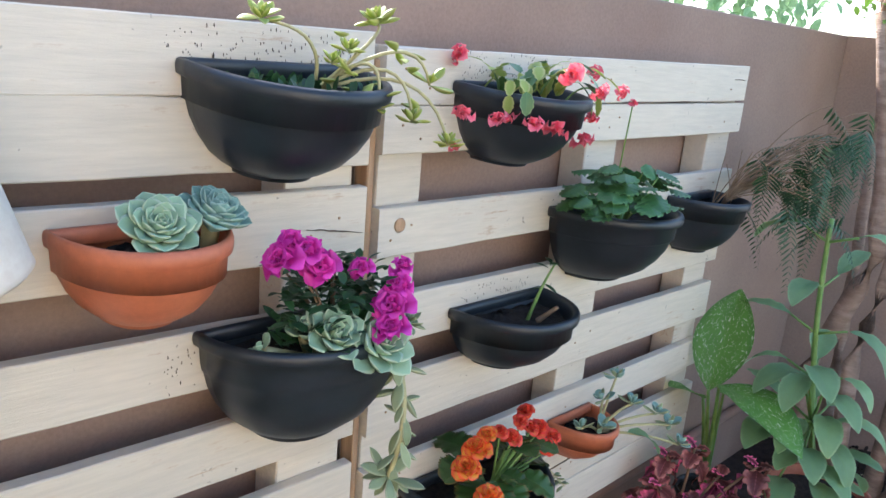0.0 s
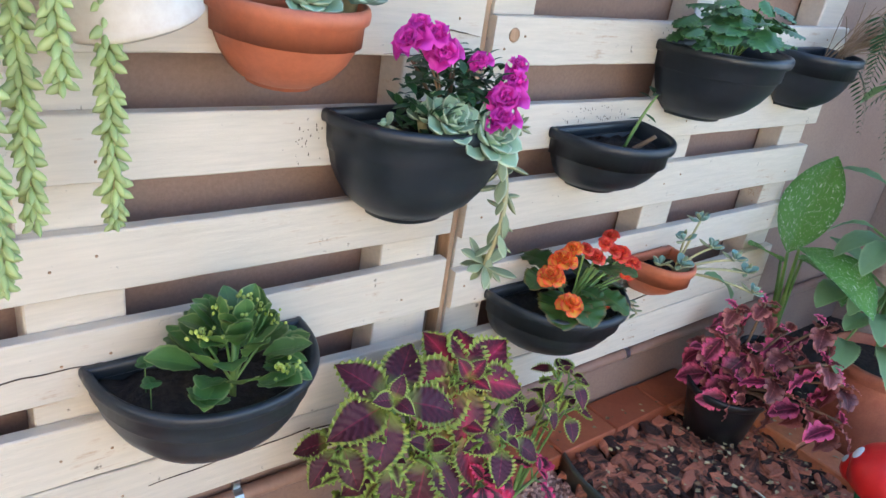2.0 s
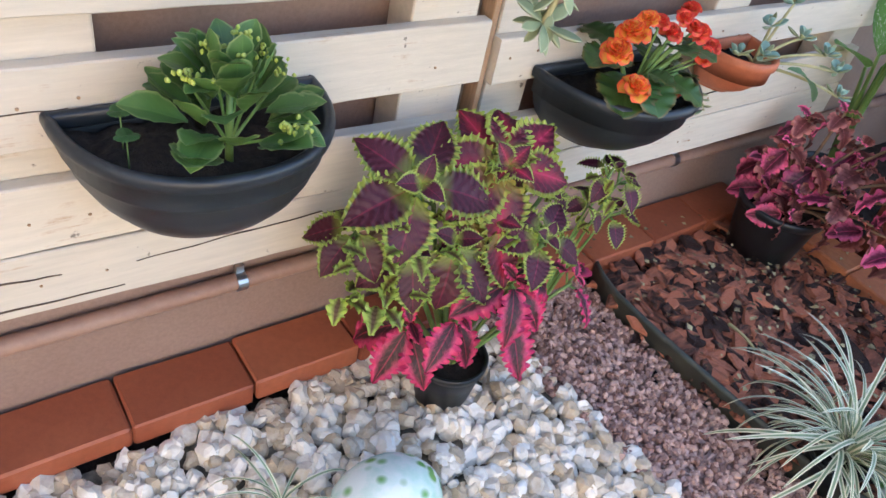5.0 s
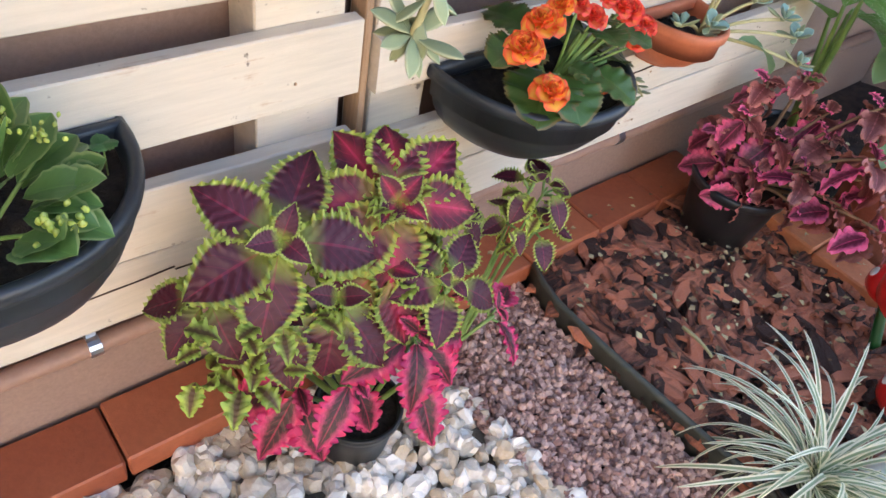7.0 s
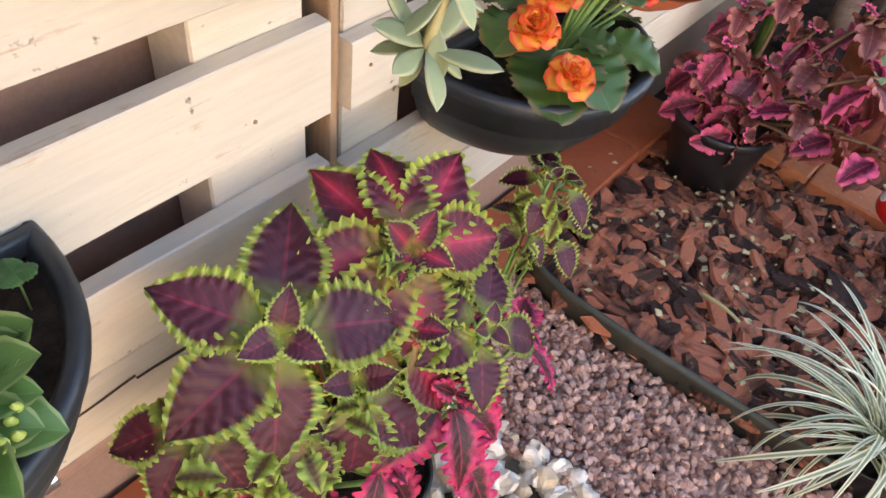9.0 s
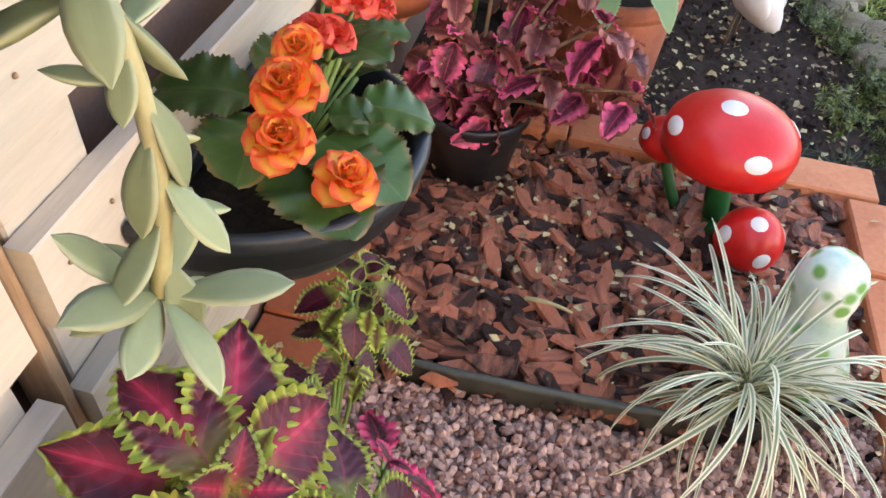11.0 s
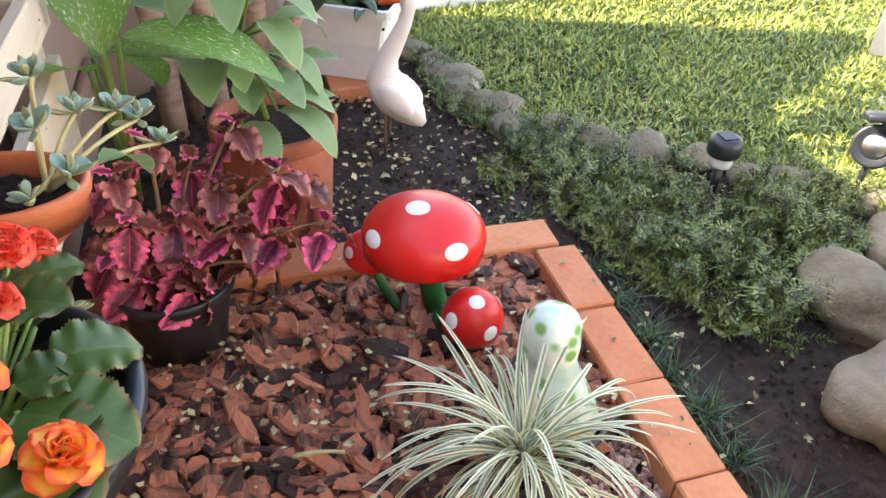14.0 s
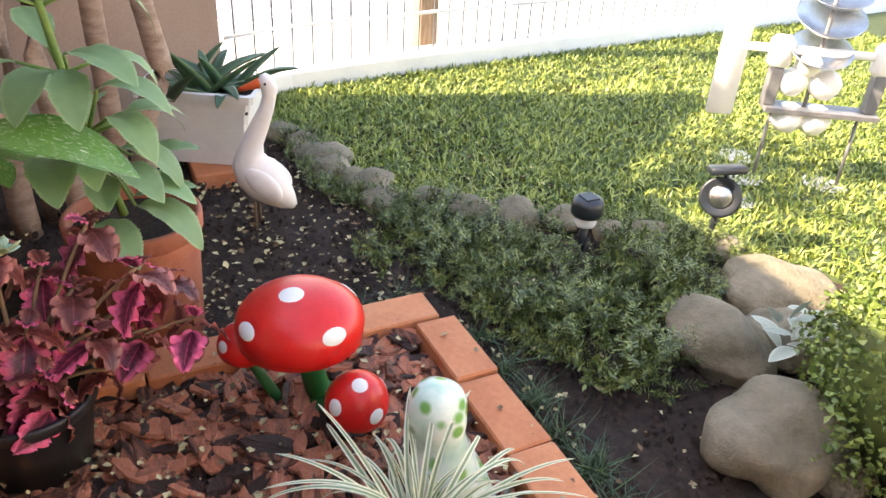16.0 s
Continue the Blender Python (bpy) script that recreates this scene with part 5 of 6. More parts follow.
round_pot((1.34, -0.09, 0.0), 0.075, 0.09, 0.16, M_NURSERY, "dark nursery pot hidden behind the coleus")
t = plant("dumb_cane", "dumb cane with large white-flecked green leaves", "plant", spot=settle((1.16, -0.16, 0.0), (1.34, -0.09, 0.0), 1.09))
for x, y, z, az, el, s, k in ((1.03, -0.17, 0.50, -80, 66, 1.0, 0), (1.02, -0.20, 0.53, 160, 14, 1.0, 1), (1.18, -0.15, 0.44, -165, 2, 0.95, 1), (1.22, -0.12, 0.42, -120, -10, 0.9, 1), (1.10, -0.13, 0.44, 80, 30, 0.6, 0)):
    stem(t, arc((1.16, -0.155, 0.12), (x, y, z), 0.0, 8, (0.0, 0.0, 0.02)), 0.009, 0.004, M_STEM, "stalk")
    shared("leaf", DIEF[k], t, leaf_at((x, y, z), az, el, s))

t = plant("corner_tree", "small multi-stemmed tree with pale brown trunks and thin crown", "tree", spot=settle((1.70, -0.45, 0.0), (1.965, -0.34, 0.0), 1.10))
tops = []
for pts, r in (([(1.70, -0.27, -0.03), (1.70, -0.25, 0.38), (1.72, -0.36, 0.80), (1.72, -0.30, 1.20), (1.70, -0.23, 1.50)], 0.034), ([(1.68, -0.40, -0.03), (1.70, -0.37, 0.45), (1.74, -0.42, 0.95), (1.80, -0.40, 1.45)], 0.028), ([(1.72, -0.50, -0.03), (1.70, -0.51, 0.54), (1.72, -0.50, 1.0), (1.85, -0.48, 1.5)], 0.03), ([(1.72, -0.55, -0.03), (1.70, -0.59, 0.27), (1.70, -0.65, 0.40), (1.70, -0.62, 0.55), (1.73, -0.58, 1.0), (1.9, -0.55, 1.45)], 0.034), ([(1.76, -0.33, -0.03), (1.78, -0.30, 0.5), (1.86, -0.25, 1.0), (1.95, -0.2, 1.5)], 0.022)):
    fine = []
    for a, b in zip(pts, pts[1:]):
        for q in range(4):
            p = Vector(a).lerp(Vector(b), q / 4)
            fine.append(p + Vector((0.008 * noise.noise(p * 6), 0.008 * noise.noise(p * 6 + Vector((9, 0, 0))), 0)))
    fine.append(Vector(pts[-1]))
    part("trunk", tube_bm(fine, r, r * 0.65, 12), M_TRUNK, t)
    tops.append(Vector(pts[-1]))
it = []
for p in tops:
    for q in range(7):
        e = p + Vector((random.uniform(-0.28, 0.32), random.uniform(-0.25, 0.2), random.uniform(0.0, 0.32)))
        stem(t, arc(p, e, 0.02), 0.008, 0.002, M_TRUNK, "branch")
        for k in range(26):
            it.append((SML[k % 2], leaf_at(p.lerp(e, random.uniform(0.3, 1.1)) + Vector([random.uniform(-0.06, 0.06) for _ in range(3)]), random.uniform(0, 360), random.uniform(-50, 50), random.uniform(0.9, 1.6))))
ob = shared("crown", merge_me("crown", it, leaf_mat("thin_tree_leaf", (0.10, 0.20, 0.03), (0.16, 0.26, 0.05), 0.7, 0.2, trans=0.4)), t, Matrix())

# white planter with aloe, on a brick
t = thing("rectangular_planter", pose(2.25, -0.70, 0.04, 0, 0, 62) @ Matrix.Scale(1.09, 4), "white rectangular plastic planter with stepped sides", "planter")
bm = bmesh.new()
rings = []
for a, b, z in ((0.13, 0.07, 0.0), (0.145, 0.078, 0.11), (0.148, 0.081, 0.112), (0.160, 0.090, 0.205), (0.176, 0.104, 0.207), (0.180, 0.108, 0.232), (0.168, 0.096, 0.234), (0.160, 0.090, 0.18)):
    rings.append([bm.verts.new((sx * a + ox, sy * b + oy, z)) for sx, sy, ox, oy in ((-1, -1, 0.01, 0), (1, -1, -0.01, 0), (1, -1, 0, 0.01), (1, 1, 0, -0.01), (1, 1, -0.01, 0), (-1, 1, 0.01, 0), (-1, 1, 0, -0.01), (-1, -1, 0, 0.01))])
for u, w in zip(rings, rings[1:]):
    for k in range(8):
        bm.faces.new((u[k], u[(k + 1) % 8], w[(k + 1) % 8], w[k]))
bm.faces.new(rings[0][::-1])
part("planter_body", bm, M_WHITE, t, smooth=False)
part("potting_soil", box_bm(-0.155, 0.155, -0.085, 0.085, 0.17, 0.195), M_POTSOIL, t, "dark potting soil", smooth=False)
t = plant("aloe", "dark green aloe with long pointed leaves", "succulent", spot=settle((1.97, -0.775, 0.04), (2.25, -0.70, 0.04), 1.09))
for i in range(26):
    c = Vector((1.97, -0.775, 0.23)) + Vector((random.uniform(-0.05, 0.05), random.uniform(-0.1, 0.1), 0))
    shared("leaf", ALO[i % 2], t, leaf_at(c, i * 137.5, random.uniform(15, 60), random.uniform(0.7, 1.1)))
t = thing("loose_brick", pose(2.20, -0.725, 0.0), "orange brick under the white planter", "brick")
part("brick_body", box_bm(-0.11, 0.11, -0.10, 0.10, -0.02, 0.038, 0.004), M_BRICK, t, smooth=False)

# goose statue
GX, GY = 1.76, -0.76
M_GOOSE = plain("white_statue_paint", (0.72, 0.66, 0.61), (0.84, 0.81, 0.78), 6, 0.5, 0.2)
bm = bmesh.new()


def add_blob(r, sc, at, rot=(0, 0, 0)):
    b2 = blob_bm(r, 3, 0.04, 1.2, sc)
    bmesh.ops.transform(b2, verts=b2.verts, matrix=pose(*at, *rot))
    me = bpy.data.meshes.new("tmp")
    b2.to_mesh(me)
    b2.free()
    bm.from_mesh(me)


spine = ((-0.105, 0.085, 0.010), (-0.085, 0.10, 0.032), (-0.055, 0.125, 0.052), (-0.02, 0.155, 0.068), (0.008, 0.185, 0.068), (0.022, 0.215, 0.055), (0.020, 0.245, 0.040), (0.010, 0.28, 0.031), (-0.014, 0.33, 0.026), (-0.036, 0.38, 0.021), (-0.046, 0.415, 0.019), (-0.048, 0.44, 0.023), (-0.042, 0.457, 0.025), (-0.030, 0.464, 0.020), (-0.022, 0.466, 0.010))
rings = []
for i, (y, z, r) in enumerate(spine):
    y0, z0, _ = spine[max(0, i - 1)]
    y1, z1, _ = spine[min(len(spine) - 1, i + 1)]
    d = Vector((0, y1 - y0, z1 - z0)).normalized()
    up = Vector((1, 0, 0)).cross(d)
    rings.append([bm.verts.new(Vector((0, y, z)) + Vector((math.cos(k * math.tau / 20) * r * 0.82, 0, 0)) + up * math.sin(k * math.tau / 20) * r) for k in range(20)])
for u, w in zip(rings, rings[1:]):
    for k in range(20):
        bm.faces.new((u[k], u[(k + 1) % 20], w[(k + 1) % 20], w[k]))
bm.faces.new(rings[0][::-1])
bm.faces.new(rings[-1])
bmesh.ops.recalc_face_normals(bm, faces=bm.faces)
add_blob(0.05, (0.35, 1.3, 0.75), (-0.046, -0.03, 0.165), (38, 0, 0))
add_blob(0.05, (0.35, 1.3, 0.75), (0.046, -0.03, 0.165), (38, 0, 0))
ob = tagged(finish("goose_statue", bm, M_GOOSE), "white painted goose statue with an orange beak", "statue")
ob.matrix_basis = pose(GX, GY, 0.0, 0, 0, -32) @ Matrix.Scale(0.98, 4)
M_BEAK = plain("orange_paint", (0.75, 0.10, 0.03), (0.85, 0.16, 0.05), 10, 0.45, 0.1)
for nm, pts, r0, r1, mt in (("beak", [(0, -0.038, 0.456), (0, -0.016, 0.450), (0, 0.009, 0.440), (0, 0.038, 0.428)], 0.0175, 0.006, M_BEAK), ("leg", [(-0.02, 0.01, 0.11), (-0.02, 0.012, 0.0)], 0.004, 0.004, M_BROWNSTEM), ("leg", [(0.02, 0.01, 0.11), (0.02, 0.012, 0.0)], 0.004, 0.004, M_BROWNSTEM)):
    part(nm, tube_bm(pts, r0, r1, 10), mt, ob)
for sx in (-1, 1):
    e = part("eye", blob_bm(0.0045, 1, 0.0), M_BLACK, ob)
    e.location = (sx * 0.022, -0.044, 0.458)

# solar lamp and solar spotlight
M_LENS = plain("frosted_lens", (0.62, 0.64, 0.66), (0.80, 0.82, 0.84), 40, 0.2, 0.1)
t = thing("solar_stake_lamp", pose(1.322, -1.597, 0.0), "black solar stake lamp with clear ribbed lens", "garden lamp")
part("stake", tube_bm([(0, 0, -0.02), (0, 0, 0.082)], 0.011, 0.014, 10), M_BLACK, t)
part("lens", lathe_bm([(0.020, 0.080), (0.030, 0.086), (0.033, 0.098), (0.031, 0.103), (0.034, 0.110), (0.032, 0.118)], 28), M_LENS, t, "clear ribbed lens")
part("cap", lathe_bm([(0.030, 0.117), (0.043, 0.119), (0.047, 0.128), (0.046, 0.155), (0.041, 0.168), (0.030, 0.172), (0.0001, 0.173)], 32), M_BLACK, t, "glossy black cap")
part("solar_panel", box_bm(-0.022, 0.022, -0.022, 0.022, 0.171, 0.176, 0.001), M_BLACK, t, "small dark solar panel", smooth=False)
t = thing("solar_spotlight", pose(1.20, -1.975, 0.012), "black solar garden spotlight with a panel on top", "garden lamp")
part("stake", tube_bm([(0, 0, -0.02), (0, 0, 0.15)], 0.01, 0.01, 10), M_BLACK, t)
hm = look((0, 0, 0.16), (-1.3, 1.5, 0.75)) @ pose(0, 0, 0, 180)
part("lamp_head", lathe_bm([(0.03, -0.05), (0.05, -0.03), (0.058, 0.0), (0.060, 0.018), (0.052, 0.020), (0.036, 0.010)], 32), M_BLACK, t).matrix_basis = hm
part("lens", lathe_bm([(0.036, 0.010), (0.030, 0.016), (0.0001, 0.018)], 24), M_STEEL, t, "pale glass lens").matrix_basis = hm
part("solar_panel", box_bm(-0.05, 0.05, -0.035, 0.035, 0.0, 0.022, 0.004), M_BLACK, t, "dark solar panel").matrix_basis = pose(0, 0, 0.235, 14, 8, 60)
part("bracket", tube_bm([(0, 0, 0.15), (0.01, -0.01, 0.235)], 0.006, 0.006, 8), M_BLACK, t)

# wind figure of bowls and paddles on a small frame, leaning a little
t = thing("wind_figure", pose(1.474, -2.635, 0.0, 0, 0, -33) @ Matrix.Scale(0.9, 4), "metal wind ornament of silver bowls and white paddles on a stand", "garden ornament")
LEANING = pose(0, 0, -0.03)
part("plate", box_bm(-0.055, 0.055, -0.215, 0.205, 0.288, 0.308, 0.002), M_BAR, t, "dark grey flat bar", smooth=False)
for y0, y1, x1 in ((0.165, 0.160, 0.01), (-0.160, -0.160, -0.01)):
    part("leg", tube_bm([(0, y0, 0.30), (x1, y1, 0.0)], 0.007, 0.007, 8), M_BAR, t, "thin dark metal leg")
for z, r, h in ((0.56, 0.115, 0.06), (0.68, 0.125, 0.075), (0.78, 0.125, 0.075), (0.88, 0.12, 0.07)):
    bowl = part("bowl", lathe_bm([(0.0001, -h * 0.8), (r * 0.45, -h * 0.68), (r * 0.8, -h * 0.3), (r, 0.0), (r * 1.01, 0.004), (r * 0.97, 0.003), (r * 0.78, -h * 0.25), (r * 0.42, -h * 0.6), (0.0001, -h * 0.7)], 28), M_STEEL, t, "polished silver bowl")
    bowl.matrix_basis = LEANING @ pose(0, 0.05, z, 0, -24, 0)
for y, z, r in ((0.10, 0.26, 0.062), (0.0, 0.26, 0.062), (0.12, 0.40, 0.055), (0.0, 0.40, 0.06), (0.08, 0.47, 0.05)):
    part("globe", blob_bm(r, 3, 0.1, 2.0, (0.8, 1.0, 1.0)), M_WHITE, t, "white rounded cup").location = (0, y, z)
part("pole", tube_bm([(0, 0.05, 0.25), (0, 0.05, 0.95)], 0.008, 0.008, 8), M_BAR, t).matrix_basis = LEANING
part("arm", tube_bm([(0, 0.36, 0.55), (0, -0.45, 0.55)], 0.016, 0.016, 12), M_WHITE, t).matrix_basis = LEANING
for y in (0.19, -0.185):
    part("bracket", box_bm(-0.028, 0.028, y - 0.022, y + 0.022, 0.34, 0.485, 0.003), M_BAR, t, "dark metal bracket", smooth=False).matrix_basis = LEANING
    part("bearing", box_bm(-0.035, 0.035, y - 0.042, y + 0.042, 0.478, 0.60, 0.018), M_WHITE, t, "white rounded bearing").matrix_basis = LEANING
part("paddle", box_bm(-0.012, 0.012, 0.31, 0.41, 0.28, 0.93, 0.006), M_WHITE, t, "white flat paddle").matrix_basis = LEANING
part("paddle", box_bm(-0.012, 0.012, -0.50, -0.33, 0.36, 0.80, 0.006), M_WHITE, t, "white flat paddle").matrix_basis = LEANING
for x, y in ((1.57, -2.46), (1.42, -2.72), (1.44, -2.30), (1.72, -2.60)):
    p = thing("stepping_stone", pose(x, y, -0.012), "pale flat stepping stone on the lawn", "stone", "stepping stones")
    part("stone", blob_bm(0.13, 3, 0.1, 1.2, (1.0, 0.9, 0.12)), M_PAVE, p)

# rocks
for i, (x, y, r, sc, lab) in enumerate(((0.49, -1.50, 0.125, (1.0, 1.15, 0.85), "large rounded pale garden rock"), (0.785, -1.625, 0.118, (1.2, 0.85, 0.75), "large smooth grey garden rock"), (0.90, -1.95, 0.15, (1.1, 1.0, 0.45), "flat sunlit garden rock"), (0.40, -1.58, 0.075, (1, 1, 0.7), "small pale garden rock"), (0.74, -1.82, 0.11, (1, 1, 0.5), "flat sunlit garden rock"))):
    ob = tagged(finish("rock", blob_bm(r, 4, 0.24, 1.5, sc, i * 3.1), M_ROCK), lab, "rock", "garden rocks")
    ob.location = (x, y, r * sc[2] * 0.45)
for i in range(15):
    f = i / 14
    x, y = (2.42 - 0.60 * f * 2, -0.99 - 0.18 * f * 2) if f < 0.5 else (1.82 - 0.62 * (f - 0.5) * 2, -1.17 - 0.80 * (f - 0.5) * 2)
    r = random.uniform(0.05, 0.085)
    ob = tagged(finish("border_stone", blob_bm(r, 3, 0.25, 1.4, (1.15, 1.0, 0.62), i * 1.9), M_ROCK), "pale border stone between soil and lawn", "stone", "lawn border stones")
    ob.matrix_basis = pose(x + random.uniform(-0.03, 0.03), y + random.uniform(-0.03, 0.03), 0.012, 0, 0, random.uniform(0, 360))

# ---- fence, kerb, pavement ----
FL = [Vector((2.83, -0.90, 0)), Vector((2.94, -1.16, 0)), Vector((3.03, -1.72, 0)), Vector((3.11, -2.38, 0)), Vector((3.20, -3.2, 0)), Vector((3.29, -4.1, 0)), Vector((3.6, -7.0, 0))]
bm = bmesh.new()
rows = [[bm.verts.new(p + Vector((o, o * 0.3, z))) for o, z in ((-0.03, -0.03), (-0.03, 0.075), (-0.024, 0.082), (0.10, 0.082), (0.10, -0.03))] for p in FL]
for u, w in zip(rows, rows[1:]):
    for k in range(5):
        bm.faces.new((u[k], u[(k + 1) % 5], w[(k + 1) % 5], w[k]))
bm.faces.new(rows[0])
bm.faces.new(rows[-1])
bmesh.ops.recalc_face_normals(bm, faces=bm.faces)
tagged(finish("kerb", bm, M_WHITE, smooth=False), "white painted kerb under the bar fence", "kerb", kind="structure")
fence = thing("bar_fence", pose(0, 0, 0), "thin white metal bar fence on a low kerb", "fence")
total = 0.0
for a, b in zip(FL, FL[1:]):
    d = (b - a).length
    off = Vector((0.035, 0.01, 0))
    for z in (0.26, 0.95):
        part("rail", tube_bm([a + off + Vector((0, 0, z)), b + off + Vector((0, 0, z))], 0.009, seg=8), M_WHITE, fence)
    n = int(d / 0.082)
    for k in range(n):
        p = a.lerp(b, (k + 0.5) / n) + off
        part("bar", tube_bm([p + Vector((0, 0, 0.07)), p + Vector((0, 0, 1.05))], 0.0045, seg=6), M_BAR, fence)
t = thing("wooden_post", pose(3.12, -1.95, 0.0), "weathered brown wooden post behind the fence", "post")
part("post", box_bm(0.10, 0.20, -0.05, 0.05, -0.03, 1.5, 0.006, wob=0.002), M_POST, t, smooth=False)
slab("pavement", [(2.93, -0.8), (3.04, -1.14), (3.13, -1.71), (3.21, -2.37), (3.30, -3.2), (3.39, -4.1), (3.7, -7.0), (4.3, -12), (16, -12), (16, 6), (2.93, 6)], -0.06, -0.012, M_PAVE, "sunlit pale pavement beyond the fence", "pavement")

# neighbouring tree beyond the wall
t = plant("street_tree", "sunlit leafy tree beyond the garden wall", "tree", at=(5.6, 2.3, 0))
part("trunk", tube_bm([(0, 0, -0.03), (0.05, 0, 0.8), (0, 0.1, 1.6), (0.1, 0, 2.3)], 0.10, 0.05, 10), M_TRUNK, t)
it = []
for i in range(1300):
    a, r, h = random.uniform(0, math.tau), random.uniform(0, 1) ** 0.5, random.uniform(-1, 1)
    rr = r * 1.3 * math.sqrt(max(0.05, 1 - h * h)) * (0.7 + 0.4 * noise.noise((math.cos(a) * 2, math.sin(a) * 2, h * 2)))
    it.append((BIGL[i % 3], leaf_at((math.cos(a) * rr, math.sin(a) * rr, 2.3 + h * 0.9), random.uniform(0, 360), random.uniform(-60, 30), random.uniform(0.6, 1.2))))
shared("crown", merge_me("crown", it), t, Matrix())


# ---- lawn, shrubs, loose cover ----
def inside(x, y, poly):
    c = False
    for (x0, y0), (x1, y1) in zip(poly, poly[1:] + poly[:1]):
        if (y0 > y) != (y1 > y) and x < (x1 - x0) * (y - y0) / (y1 - y0) + x0:
            c = not c
    return c


LAWN = [(2.78, -0.93), (2.42, -0.97), (2.15, -1.05), (1.83, -1.19), (1.65, -1.45), (1.41, -1.79), (1.20, -1.97), (0.98, -2.20), (0.2, -2.35), (-1.0, -2.7), (-1.0, -6.3), (3.50, -6.3), (3.26, -4.1), (3.17, -3.2), (3.08, -2.38), (3.0, -1.72), (2.91, -1.17)]
M_LAWNSOIL = plain("lawn_soil", (0.03, 0.045, 0.012), (0.07, 0.10, 0.03), 20, 0.9, 0.6)
slab("lawn_base", LAWN, -0.05, 0.0, M_LAWNSOIL, "green lawn ground under the grass", "lawn")
M_GRASS = plain("grass_blade", (0.09, 0.15, 0.022), (0.32, 0.37, 0.08), 3, 0.5, 0.05, rnd=0.9)


def blade(l, w, bend):
    v = []
    for i in range(4):
        f = i / 3
        v += [(-w * (1 - f ** 2) / 2, bend * l * f * f, l * f * (1 - 0.3 * bend * f)), (w * (1 - f ** 2) / 2, bend * l * f * f, l * f * (1 - 0.3 * bend * f))]
    return np.array(v), np.array([[0, 1, 3], [0, 3, 2], [2, 3, 5], [2, 5, 4], [4, 5, 7]])


rng = random.Random(4)
random.seed(31)
bl = [blade(0.036, 0.0085, b) for b in (0.3, 0.6, 0.9, 1.2)]
places = []
while len(places) < 60000:
    x, y = rng.uniform(0.5, 3.3), -0.92 - 4.0 * rng.random() ** 1.4
    if inside(x, y, LAWN):
        places.append((x, y, -0.004, rng.uniform(0.55, 1.15), turn(rng.uniform(-0.4, 0.4), rng.uniform(-0.4, 0.4), None)))
tagged(new("grass", lumps("grass", M_GRASS, places, bl)), "short broad-bladed lawn grass", "grass", kind="stuff")


def sprig(n, l, leaf, w):
    V, F = [], []
    for i in range(n):
        z = l * (0.15 + 0.85 * i / n)
        for s in (0, 1, 2):
            a = i * 1.9 + s * 2.1
            d = np.array((math.cos(a), math.sin(a), 0.45))
            q = np.array((-math.sin(a), math.cos(a), 0.0))
            p = np.array((0.15 * z * math.sin(i), 0.0, z))
            o = len(V)
            V += [p, p + d * leaf * 0.5 + q * w, p + d * leaf, p + d * leaf * 0.5 - q * w]
            F += [[o, o + 1, o + 2], [o, o + 2, o + 3]]
    return np.array(V), np.array(F)


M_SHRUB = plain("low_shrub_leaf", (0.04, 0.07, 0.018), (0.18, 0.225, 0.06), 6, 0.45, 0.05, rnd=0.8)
SHRUB = [(1.78, -1.18), (1.50, -1.00), (1.32, -1.07), (1.10, -1.17), (0.80, -1.27), (0.70, -1.40), (0.86, -1.53), (0.97, -1.75), (0.98, -2.10), (1.28, -2.0), (1.42, -1.78), (1.60, -1.50)]
sp = [sprig(11, 0.10, 0.017, 0.0028), sprig(13, 0.12, 0.018, 0.003), sprig(9, 0.08, 0.016, 0.0028)]
places = []
while len(places) < 1500:
    x, y = rng.uniform(0.68, 1.80), rng.uniform(-2.12, -0.98)
    if inside(x, y, SHRUB) and math.hypot(x - 1.30, y + 1.57) > 0.11 and noise.noise((x * 7, y * 7, 3)) > (-0.12 if x < 1.28 else 0.05):
        h = 0.01 + 0.05 * noise.noise((x * 5, y * 5, 0)) + (0.03 if x < 1.22 and y > -1.7 else 0)
        places.append((x, y, rng.uniform(-0.02, max(0.005, h)), rng.uniform(0.6, 1.05), turn(rng.uniform(-1.2, 1.2), rng.uniform(-1.2, 1.2), None)))
tagged(new("ground_cover_shrub", lumps("ground_cover_shrub", M_SHRUB, places, sp)), "low spreading shrub with fine dark leaves", "shrub", kind="stuff")
sp2 = [sprig(7, 0.05, 0.012, 0.002)]
places = [(2.42 - 1.15 * f + rng.uniform(-0.05, 0.05), -1.02 - 0.9 * max(0, f - 0.45) + rng.uniform(-0.10, 0.05), rng.uniform(-0.01, 0.02), rng.uniform(0.7, 1.3), turn(rng.uniform(-1, 1), rng.uniform(-1, 1), None)) for f in [rng.random() for _ in range(700)]]
tagged(new("border_greenery", lumps("border_greenery", M_SHRUB, places, sp2)), "thin grey-green plants between the border stones", "ground cover", kind="stuff")

